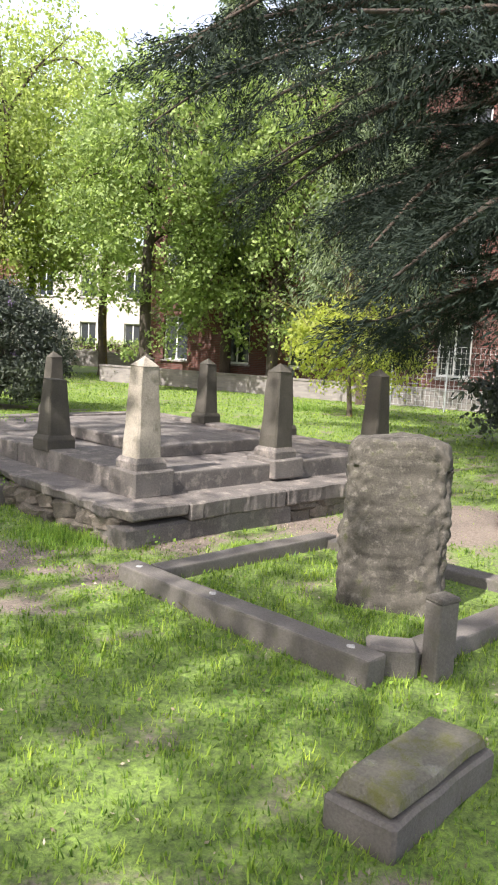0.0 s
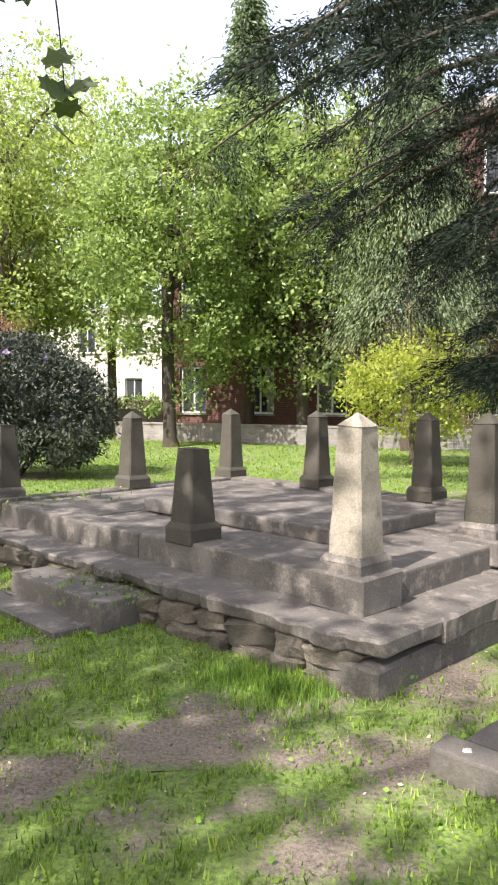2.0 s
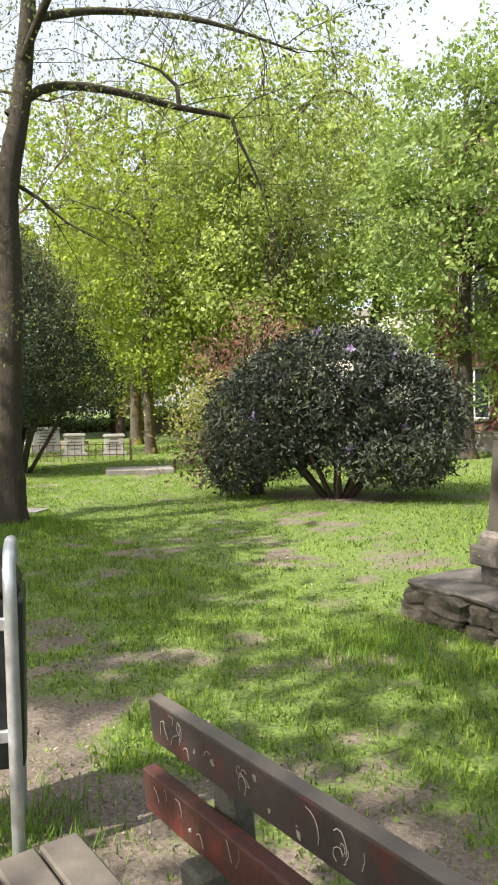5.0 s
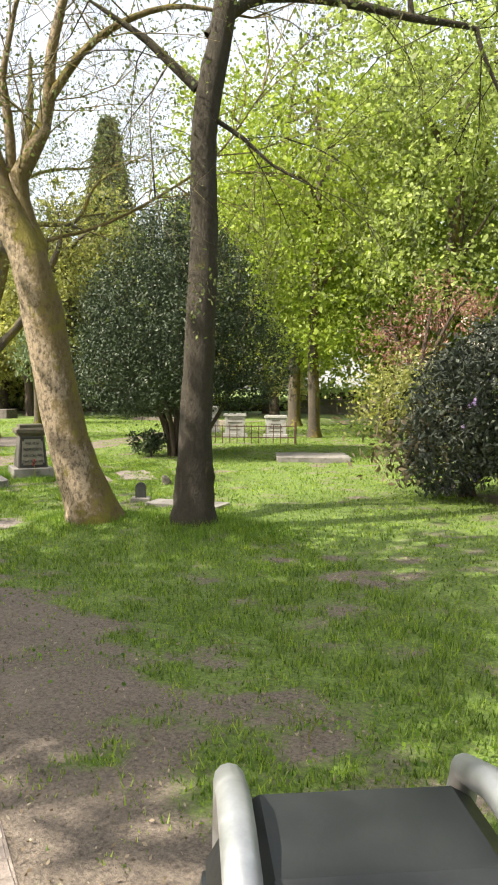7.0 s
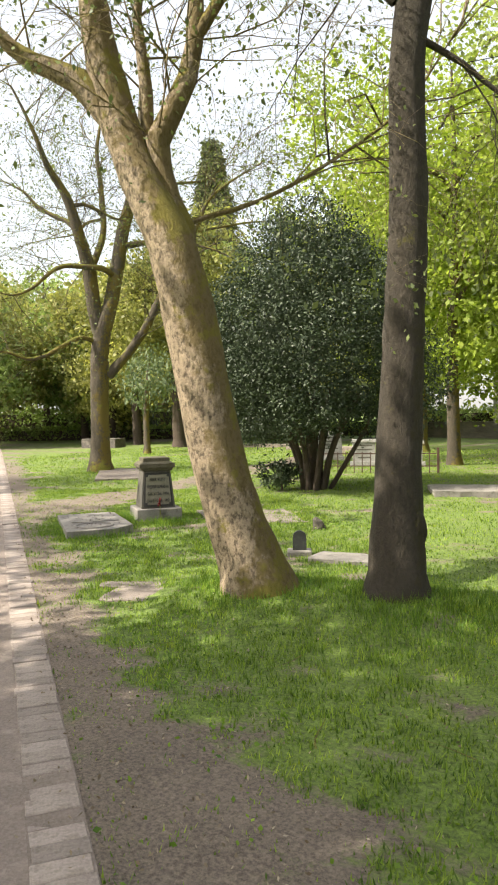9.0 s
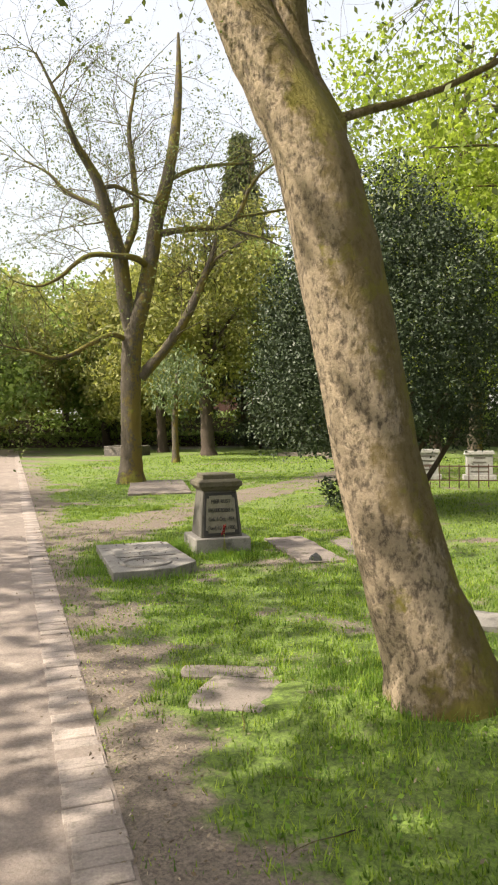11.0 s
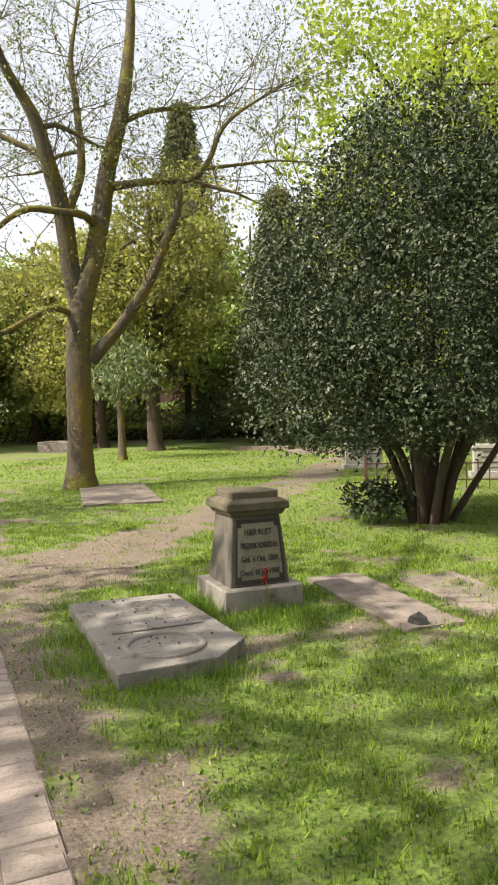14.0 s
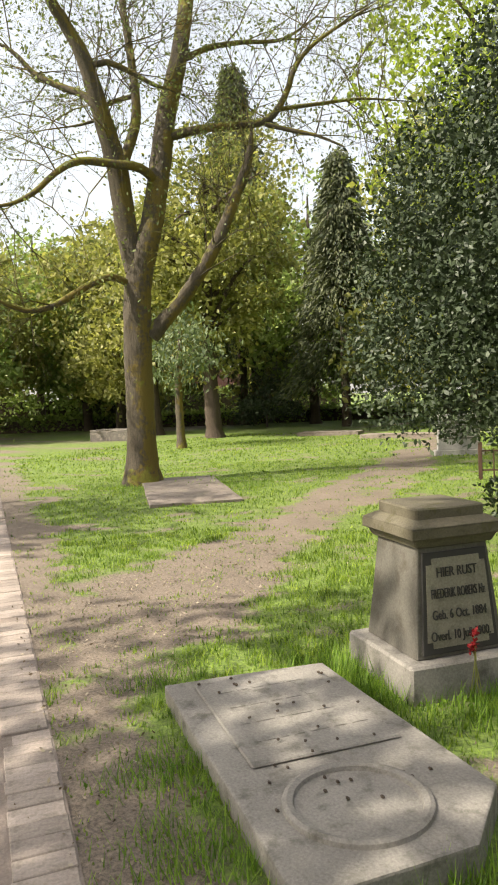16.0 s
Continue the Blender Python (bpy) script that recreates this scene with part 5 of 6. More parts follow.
# holly with several stems
def make_holly():
    rng = np.random.default_rng(21)
    c = np.array((-15.2, 19.15))
    stems = []
    for k in range(8):
        a = 6.283 * k / 8
        p0 = (c[0] + math.cos(a) * 0.2, c[1] + math.sin(a) * 0.2, 0.0)
        p1 = (c[0] + math.cos(a) * (0.28 + 0.2 * rng.random()), c[1] + math.sin(a) * 0.32, 0.8)
        p2 = (c[0] + math.cos(a) * (0.7 + 0.6 * rng.random()), c[1] + math.sin(a) * 0.9, 1.9)
        stems.append(([p0, p1, p2], [0.065, 0.055, 0.04]))
    stems.append(([(-14.95, 19.35, 0), (-14.55, 19.5, 0.7), (-14.1, 19.65, 1.5)], [0.05, 0.045, 0.03]))
    blobs = [((c[0], c[1], 3.0), (2.0, 2.0, 1.95)), ((c[0], c[1], 4.4), (1.05, 1.05, 1.2)), ((c[0] - 1.35, c[1] - 0.5, 1.75), (0.95, 0.9, 0.8)), ((c[0] + 1.35, c[1] + 0.6, 2.1), (1.0, 1.0, 1.0)),
             ((c[0] - 0.6, c[1] - 1.1, 1.9), (0.9, 0.8, 0.85)), ((c[0] + 0.5, c[1] - 1.1, 1.85), (0.9, 0.8, 0.8)), ((c[0] - 1.1, c[1] - 0.3, 3.1), (0.9, 0.9, 1.0)), ((c[0] + 0.9, c[1] - 0.2, 3.5), (0.85, 0.9, 1.0)),
             ((c[0], c[1], 2.8), (1.5, 1.5, 1.4)), ((c[0], c[1], 4.0), (0.8, 0.8, 1.0)), ((c[0] - 1.5, c[1] - 0.2, 2.6), (0.8, 0.8, 0.8))]
    t = make_tree("dense dark holly tree with several stems", [(c[0], c[1], 0), (c[0], c[1], 1.2), (c[0] + 0.1, c[1], 3.0)], [0.12, 0.1, 0.05], stems, BARK4, HOLLY, blobs, 2500, 0.14, 44, 0.060, 0.5, None, 21, 0.74, 0.1, name="holly_tree")
    return t


make_holly()
make_tree("low dark shrub at the foot of the holly", [(-15.75, 18.85, 0), (-15.75, 18.85, 0.2)], [0.02, 0.01], [], BARK4, HOLLY, [((-15.75, 18.8, 0.32), (0.4, 0.35, 0.25))], 60, 0.09, 22, 0.08, 0.5, None, 22, 0.3, category="shrub", name="shrub")


def make_rhododendron():
    rng = np.random.default_rng(31)
    c = np.array((-6.75, 16.1))
    stems = []
    for k in range(12):
        a = 6.283 * k / 12 + 0.2
        stems.append(([(c[0] + math.cos(a) * 0.2, c[1] + math.sin(a) * 0.15, 0), (c[0] + math.cos(a) * 0.7, c[1] + math.sin(a) * 0.5, 0.55), (c[0] + math.cos(a) * 1.4, c[1] + math.sin(a) * 0.9, 1.25)], [0.04, 0.032, 0.015]))
    blobs = [((c[0], c[1], 1.55), (1.55, 1.2, 1.0)), ((c[0] - 1.1, c[1] - 0.1, 1.2), (0.95, 0.95, 0.8)), ((c[0] + 1.0, c[1] + 0.1, 1.2), (0.85, 0.95, 0.95)), ((c[0] - 1.55, c[1] - 0.3, 0.6), (0.5, 0.55, 0.45)), ((c[0] + 1.0, c[1] - 0.5, 0.75), (0.8, 0.55, 0.4)), ((c[0] + 0.1, c[1] - 0.3, 2.0), (0.9, 0.8, 0.55))]
    t = make_tree("broad dark rhododendron with a few lilac blooms", [(c[0], c[1], 0), (c[0], c[1], 0.7)], [0.06, 0.03], stems, BARK4, RHODO, blobs, 2000, 0.09, 24, 0.092, 0.34, (0.6, 0.008, 1, 1, 0), 31, 0.86, 0.35, category="shrub", name="rhododendron")
    for k in range(16):
        b = blobs[int(rng.integers(len(blobs)))]
        u = rng.normal(size=3)
        u[1] = -abs(u[1])
        u /= np.linalg.norm(u)
        p = np.array(b[0]) + u * np.array(b[1]) * 1.05 - (c[0], c[1], 0)
        if p[2] < 0.15:
            continue
        v, q = leaves(rng, p + rng.normal(size=(22, 3)) * 0.035, 0.055, 0.8)
        mesh_part("bloom", v, q, PETAL, t, "lilac bloom cluster")
    pos = np.array([(-1.9, -0.4, 0.7)]) + rng.normal(size=(700, 3)) * (0.4, 0.3, 0.3)
    v, q = leaves(rng, pos[pos[:, 2] > 0.15], 0.11, 0.38, 0.3)
    tagged(mesh_part("faded_leaves", v, q, FADED, t, "browning outer leaves"), kind="stuff")


make_rhododendron()
make_tree("open greenish shrub beside the rhododendron", [(-9.6, 18.0, 0), (-9.6, 18.0, 0.4)], [0.03, 0.02], [([(-9.6, 18.0, 0), (-9.9, 18.1, 0.7), (-10.1, 18.2, 1.6)], [0.025, 0.02, 0.008]), ([(-9.55, 18.0, 0), (-9.3, 18.1, 0.7), (-9.1, 18.1, 1.7)], [0.025, 0.02, 0.008]), ([(-9.6, 18.05, 0), (-9.6, 18.2, 0.9), (-9.5, 18.3, 1.9)], [0.025, 0.02, 0.008])],
          BARK3, DULL, [((-9.6, 18.1, 1.35), (1.0, 0.8, 0.75))], 150, 0.2, 24, 0.075, 0.5, (0.6, 0.006, 1, 1, 0), 33, 0.2, category="shrub", name="shrub")
tagged(part("mossy_stump", worn(boxed(-8.25, 16.1, -0.05, -8.0, 16.35, 0.22, top=0.7, bevel=0.05), 0.05, 7, 2, 5), BARK4), "dark rounded stump under the rhododendron", "stump")
make_tree("weeping copper-leaved maple behind the rhododendron", [(-11.2, 23.2, 0), (-11.1, 23.2, 1.6), (-10.9, 23.4, 3.4)], [0.09, 0.07, 0.03], [([(-11.1, 23.2, 1.6), (-10.4, 23.4, 3.2), (-9.9, 23.6, 3.7)], [0.05, 0.035, 0.01]), ([(-11.1, 23.2, 1.6), (-11.8, 23.3, 2.8), (-12.2, 23.2, 3.0)], [0.05, 0.035, 0.01])],
          BARK4, REDLEAF, [((-10.6, 23.5, 3.6), (0.8, 0.8, 0.8)), ((-11.6, 23.2, 2.6), (0.9, 0.8, 0.7)), ((-9.8, 23.7, 3.2), (0.6, 0.6, 0.7))], 90, 0.18, 24, 0.10, 0.35, (0.7, 0.008, 1, 1, 0.8), 34, 0.4, 1.0, name="maple")

# the great yew over the tomb
def make_yew():
    rng = np.random.default_rng(41)
    t = thing("yew_tree", 4.7, 12.4, 0, 0, "huge dark yew with drooping branches over the tomb", "tree")
    tube_part("trunk", [(0, 0, -0.1), (0.05, 0, 1.5), (-0.1, 0.1, 4), (-0.2, 0.1, 8), (-0.1, 0, 12)], [0.55, 0.42, 0.34, 0.22, 0.05], BARK4, t, 14, 0.15, 0.3, 41)
    V, pts_all = [], []
    for k in range(100):
        h = 2.5 + 8.8 * (k / 100) ** 1.0
        a = math.pi + 0.3 + rng.uniform(-1.5, 1.5) + (0.0 if k % 3 else rng.uniform(-2, 2))
        ln = rng.uniform(4.8, 7.6) * (1 - 0.35 * max(0, (h - 7) / 6)) * (0.66 if h < 4.6 and math.cos(a) < -0.55 else 1.06)
        p = np.array((0.0, 0.0, h))
        d = np.array((math.cos(a), math.sin(a) * 0.9, 0.18))
        line = [tuple(p)]
        for i in range(7):
            d = d + np.array((0, 0, -0.10)) + rng.normal(size=3) * 0.06
            d /= np.linalg.norm(d)
            p = p + d * ln / 7
            p[2] = max(p[2], 1.5 + 0.5 * rng.random())
            line.append(tuple(p))
        tube_part("limb", line, list(np.linspace(0.085, 0.012, 8)), BARK4, t, 6, 0.1, 0.5, k)
        pts_all.append(np.array(line))
    pos, along = [], []
    for line in pts_all:
        for i in range(2, len(line)):
            n = 9
            for _ in range(n):
                f = rng.random()
                base = line[i - 1] * (1 - f) + line[i] * f
                d = (line[i] - line[i - 1])
                d = d / np.linalg.norm(d) * 0.6 + rng.normal(size=3) * (0.8, 0.8, 0.25) + (0, 0, -0.25)
                d /= np.linalg.norm(d)
                L = rng.uniform(0.45, 1.1)
                m = 128
                s = rng.random((m, 1))
                q = base + d * s * L + np.array((0, 0, -0.35)) * (s * L) ** 2 + rng.normal(size=(m, 3)) * np.array((0.07, 0.07, 0.035))
                pos.append(q)
                along.append(np.tile(d, (m, 1)))
    pos, along = np.concatenate(pos), np.concatenate(along)
    keep = pos[:, 2] > 1.25
    v, q = leaves(rng, pos[keep], 0.085, 0.34, 0.15, along[keep])
    v = v.reshape(-1, 4, 3)[:, (0, 1, 2)].reshape(-1, 3)
    q = np.arange(len(v)).reshape(-1, 3)
    tagged(mesh_part("foliage", v, q, YEW, t), kind="stuff")


make_yew()

# trees that close the view, from near to far
backdrop_tree("yellow-green young shrub in full light", 1.1, 19.4, 3.0, 1.75, 0.5, YELLOW, BARK3, 51, 260, 30, 0.13, 0.06, 4, 0.28, name="shrub", fine=1.5)
backdrop_tree("fresh green tree with low leafy branches", -5.3, 24.6, 11.0, 2.7, 1.3, BIRCH, BARK2, 52, 760, 36, 0.19, 0.2, 8, 0.42, fine=1.5)
backdrop_tree("fresh green tree behind the tomb", -1.4, 26.5, 11.5, 3.5, 1.5, BIRCH, BARK2, 53, 800, 34, 0.2, 0.2, 7, 0.45, fine=1.5)
backdrop_tree("tall young maple with bright spring leaves", -11.6, 27.2, 13.0, 3.6, 3.2, MAPLE, BARK3, 54, 640, 36, 0.21, 0.22, 8, 0.55, fine=1.5)
backdrop_tree("bright young maple across the lawn", -15.3, 26.2, 11.5, 3.2, 2.4, LIME, BARK3, 55, 650, 34, 0.2, 0.18, 7, 0.5, fine=1.5)
backdrop_tree("slender maple with light green crown", -9.0, 32.0, 13.5, 3.3, 3.0, MAPLE, BARK3, 56, 460, 34, 0.24, 0.2, 7, 0.55, fine=1.5)
backdrop_tree("slender maple with light green crown", -13.5, 35.0, 14.0, 4.0, 2.5, BIRCH, BARK3, 57, 600, 34, 0.26, 0.2, 7, 0.6, fine=1.5)
backdrop_tree("bright lime tree beyond the holly", -19.0, 32.0, 15.0, 4.8, 1.6, LIME, BARK3, 58, 800, 36, 0.24, 0.25, 8, 0.6, fine=1.5)
backdrop_tree("bright lime tree beyond the holly", -14.5, 30.5, 12.5, 3.4, 1.2, LIME, BARK3, 59, 700, 34, 0.23, 0.25, 7, 0.55, fine=1.5)
backdrop_tree("dull green broadleaf tree across the lawn", -30.9, 31.8, 10.8, 3.0, 2.4, DULL, BARK4, 60, 800, 34, 0.22, 0.3, 8, 0.5)
backdrop_tree("dull green broadleaf tree across the lawn", -35.5, 33.5, 9.5, 3.2, 2.0, DULL, BARK4, 61, 600, 34, 0.24, 0.25, 7, 0.5)
backdrop_tree("broad green tree at the far hedge", -44.0, 37.0, 9.5, 4.2, 1.2, BIRCH, BARK4, 62, 600, 34, 0.3, 0.25, 7, 0.6)
backdrop_tree("broad green tree at the far hedge", -50.0, 33.0, 11.0, 5.0, 1.5, DULL, BARK4, 63, 600, 34, 0.32, 0.3, 7, 0.7)
backdrop_tree("dark green broadleaf tree at the far edge", -38.0, 44.0, 12.0, 5.0, 1.5, DULL, BARK4, 64, 600, 34, 0.32, 0.3, 7, 0.7)
backdrop_tree("dark green broadleaf tree at the far edge", -27.0, 44.0, 12.0, 5.0, 0.8, BIRCH, BARK4, 65, 600, 34, 0.32, 0.3, 7, 0.7)
backdrop_tree("green tree behind the brick house", 5.0, 33.0, 12.0, 4.5, 1.5, BIRCH, BARK4, 66, 500, 34, 0.3, 0.3, 7, 0.7)
backdrop_tree("green tree at the edge of the ground", -60.0, 22.0, 13.0, 6.0, 1.0, BIRCH, BARK4, 67, 500, 34, 0.4, 0.3, 7, 0.8)
for fx, fy, fh, fr, fm, fs in ((-52.0, 40.0, 13.0, 5.0, BIRCH, 111), (-46.0, 30.0, 10.5, 4.2, DULL, 112), (-40.0, 35.5, 10.0, 3.8, DULL, 113), (-57.0, 27.0, 12.0, 5.0, BIRCH, 114), (-33.0, 42.0, 12.0, 4.4, BIRCH, 115), (-23.5, 38.5, 13.0, 4.4, DULL, 116), (-42.0, 26.5, 9.5, 3.4, BIRCH, 117), (-64.0, 36.0, 13.0, 6.0, DULL, 118), (-70.0, 26.0, 13.0, 6.0, BIRCH, 119), (-60.0, 44.0, 13.0, 6.0, DULL, 120)):
    backdrop_tree("leafy broadleaf tree closing the far side", fx, fy, fh, fr, 1.0, fm, BARK4, fs, 560, 32, 0.32, 0.25, 7, 0.65, twigs=False)
conifer("tall dark conifer spire behind the trees", -3.3, 28.6, 15.0, 2.3, CYPRESS, 71, 3.0, 800, 44, 0.19)
conifer("drooping grey-green cypress beside the yew", 1.6, 24.0, 11.5, 2.6, CYPRESS, 72, 3.2, 900, 64, 0.125, hang=1.6)
conifer("tall dark conifer at the far edge", -37.0, 41.5, 18.0, 3.4, DARKCON, 73, 2.5, 900, 38, 0.3)
conifer("weeping conifer at the far edge", -44.5, 40.5, 6.5, 2.4, DARKCON, 74, 0.5, 500, 26, 0.4, hang=2.0)
conifer("dark conifer across the lawn", -29.5, 39.0, 11.5, 2.6, DARKCON, 75, 2.2, 700, 44, 0.24)
backdrop_tree("small dark evergreen bush across the lawn", -33.8, 39.0, 2.3, 1.7, 0.2, HOLLY, BARK4, 76, 160, 30, 0.16, 0.05, 4, 0.3, name="shrub", twigs=False)
backdrop_tree("dark evergreen bush near the house", 4.0, 15.2, 1.6, 1.0, 0.1, RHODO, BARK4, 77, 160, 30, 0.12, 0.05, 4, 0.2, name="shrub", twigs=False)


# ---- buildings and far edge ----
def facade(name, x, y, turn, width, depth, storeys, storey_h, bays, wall_m, label, win_w=1.1, win_h=1.7, sill=0.9, roof_h=0.4):
    """A building front with real openings: piers, lintel bands, frames, panes, sills and a parapet."""
    b = thing(name, x, y, 0, turn, label, "building")
    H = storeys * storey_h
    pitch = width / bays
    wall = bmesh.new()
    t = 0.35
    for s in range(storeys):
        z = s * storey_h
        block(wall, 0, -t, z, width, 0, z + sill)
        block(wall, 0, -t, z + sill + win_h, width, 0, z + storey_h)
        for k in range(bays + 1):
            a = 0 if k == 0 else k * pitch - (pitch - win_w) / 2
            e = width if k == bays else k * pitch + (pitch - win_w) / 2
            block(wall, a, -t, z + sill, e, 0, z + sill + win_h)
    part("wall", wall, wall_m, b)
    part("core", boxed(0.02, t * 0.2, -0.05, width - 0.02, depth, H), wall_m, b)
    part("parapet", boxed(-0.1, -t - 0.1, H, width + 0.1, depth, H + roof_h, bevel=0.03), SLAB, b)
    part("plinth", boxed(-0.02, -t - 0.05, -0.1, width + 0.02, -t + 0.01, 0.45), GREYBRICK, b, "grey stone plinth")
    for s in range(storeys):
        for k in range(bays):
            x0, z0 = k * pitch + (pitch - win_w) / 2, s * storey_h + sill
            w = new("window")
            w.parent = b
            w.matrix_basis = pose(x0, -t + 0.12, z0)
            fr = bmesh.new()
            for box in ((0, 0, 0.07, win_h), (win_w - 0.07, 0, win_w, win_h), (0.07, 0, win_w - 0.07, 0.07), (0.07, win_h - 0.07, win_w - 0.07, win_h), (win_w / 2 - 0.03, 0.07, win_w / 2 + 0.03, win_h - 0.07)):
                block(fr, box[0], 0, box[1], box[2], 0.06, box[3])
            part("frame", fr, WHITE, w)
            part("pane", boxed(0.06, 0.03, 0.06, win_w - 0.06, 0.04, win_h - 0.06), GLASS, w)
            part("sill", boxed(-0.06, -0.2, -0.07, win_w + 0.06, 0.06, 0.0, bevel=0.01), SLAB, w)
    return b


facade("brick_house", -6.6, 30.6, -20, 16.0, 8, 3, 3.4, 6, REDBRICK, "red brick building with white-framed windows")
facade("pale_house", -22.0, 48.0, -8, 18.0, 8, 2, 3.2, 6, PALEWALL, "pale rendered building with balcony windows behind the trees")
facade("brick_house", -60.0, 50.0, 42, 16.0, 8, 2, 3.0, 6, REDBRICK, "distant red brick house behind the far hedge", 1.2, 1.5)


def low_wall(x0, y0, x1, y1, h, mat_, label):
    ln = math.hypot(x1 - x0, y1 - y0)
    ob = part("boundary_wall", block(boxed(0, -0.12, -0.1, ln, 0.12, h), -0.02, -0.15, h, ln + 0.02, 0.15, h + 0.06), mat_)
    ob.matrix_world = pose(x0, y0, 0, 0, 0, math.degrees(math.atan2(y1 - y0, x1 - x0)))
    tagged(ob, label, "wall", kind="structure")


low_wall(-8.0, 28.6, 8.0, 22.6, 0.55, GREYBRICK, "low grey brick boundary wall before the house")
low_wall(-26, 45.5, -8.0, 41.0, 0.8, GREYBRICK, "low boundary wall before the pale building")


def hedge(x0, y0, x1, y1, w, h, label, seed):
    rng = np.random.default_rng(seed)
    ln = math.hypot(x1 - x0, y1 - y0)
    hd = thing("hedge", x0, y0, 0, math.degrees(math.atan2(y1 - y0, x1 - x0)), label, "hedge")
    n = int(ln * 420)
    pos = np.stack([rng.random(n) * ln, (rng.random(n) - 0.5) * w, rng.random(n) ** 0.6 * h], 1) + rng.normal(size=(n, 3)) * 0.05
    v, q = leaves(rng, pos, 0.2, 0.6)
    tagged(mesh_part("leaves", v, q, BIRCH, hd), kind="stuff")
    part("stem_core", boxed(0, -w * 0.3, -0.05, ln, w * 0.3, h * 0.8), BARK4, hd)


hedge(-54, 32, -28, 49, 0.9, 0.8, "clipped green hedge along the far edge", 81)
hedge(-72, 20, -40, 56, 1.5, 2.2, "tall dark hedge at the far boundary", 83)
hedge(-28, 50, -10, 46, 1.2, 1.6, "green hedge before the pale building", 82)


def make_mesh_fence():
    f = thing("wire_fence", 2.4, 23.6, 0, -20, "grey steel mesh fence in front of the house", "fence")
    for k in range(5):
        tube_part("post", [(k * 1.6, 0, -0.05), (k * 1.6, 0, 1.9)], [0.025, 0.025], GALV, f, 6, 0, 1)
    w = bmesh.new()
    for z in np.linspace(0.1, 1.85, 12):
        block(w, 0, -0.004, z, 6.4, 0.004, z + 0.008)
    for x in np.linspace(0.1, 6.3, 48):
        block(w, x, -0.004, 0.1, x + 0.008, 0.004, 1.85)
    part("wire_mesh", w, GALV, f)


make_mesh_fence()


# ---- unseen shade trees behind the walk ----
# never in view: added up-sun so that their crowns dapple the ground
def shade_caster(label, x, y, h, base_z, r, seed, n):
    backdrop_tree(label, x, y, h, r, base_z, BIRCH, BARK2, seed, int(n * 0.78), 44, 0.25, 0.24, 8, 0.62)


shade_caster("tall unseen broadleaf tree shading the walk", -7.2, -2.6, 11.0, 4.6, 3.6, 91, 130)
shade_caster("tall unseen broadleaf tree shading the walk", -2.6, -3.6, 12.0, 5.0, 3.6, 92, 140)
shade_caster("tall unseen broadleaf tree added to shade the path", -12.1, 5.3, 8.4, 4.6, 2.6, 93, 195)
shade_caster("tall unseen broadleaf tree added to shade the path", -13.2, 2.2, 11.0, 5.0, 2.7, 96, 200)
shade_caster("tall unseen broadleaf tree added to shade the path", -19.0, 7.0, 11.0, 5.0, 3.6, 94, 95)
shade_caster("tall unseen broadleaf tree added for shade beside the path", -26.5, 10.5, 11.0, 5.0, 3.2, 95, 85)


shade_caster("tall unseen broadleaf tree added to shade the tomb", -6.5, 2.6, 12.0, 6.2, 2.5, 97, 150)


def oak_sprig():
    rng = np.random.default_rng(99)
    s = thing("oak_branch", -3.0, 5.3, 4.05, 0, "overhanging oak branch with a few young lobed leaves", "branch")
    line = [(-4.0, -6.0, 2.2), (-1.6, -2.0, 0.6), (-0.1, 0.6, 0.1), (0.5, 1.6, -0.4)]
    tube_part("branch", line, [0.09, 0.05, 0.02, 0.006], BARK2, s, 7, 0.1, 0.2)
    for k, p in enumerate(((0.35, 1.2, -0.6), (0.1, 1.0, -0.95), (0.55, 1.5, -1.0), (-0.3, 0.9, -0.7), (-0.5, 0.4, -0.6))):
        tube_part("twig", [(p[0] * 0.8, p[1] * 0.85, 0.0), (p[0] * 0.95, p[1] * 0.95, p[2] * 0.5), p], [0.008, 0.005, 0.003], BARK2, s, 5, 0, 0.1)
        for j in range(6):
            bm = bmesh.new()
            lobes = 14
            ring = [bm.verts.new(((0.035 + 0.03 * math.sin(math.pi * i / lobes) + 0.014 * math.cos(i * 3.1)) * math.cos(6.283 * i / lobes), (0.08 + 0.012 * math.cos(i * 3.1)) * math.sin(6.283 * i / lobes), 0.008 * math.sin(i))) for i in range(lobes)]
            bm.faces.new(ring)
            lf = part("leaf", bm, OAKLEAF, s)
            q = np.array(p) + rng.normal(size=3) * 0.09
            lf.matrix_basis = pose(*[float(c) for c in q], *[float(a) for a in rng.uniform(-80, 80, 3)])


oak_sprig()


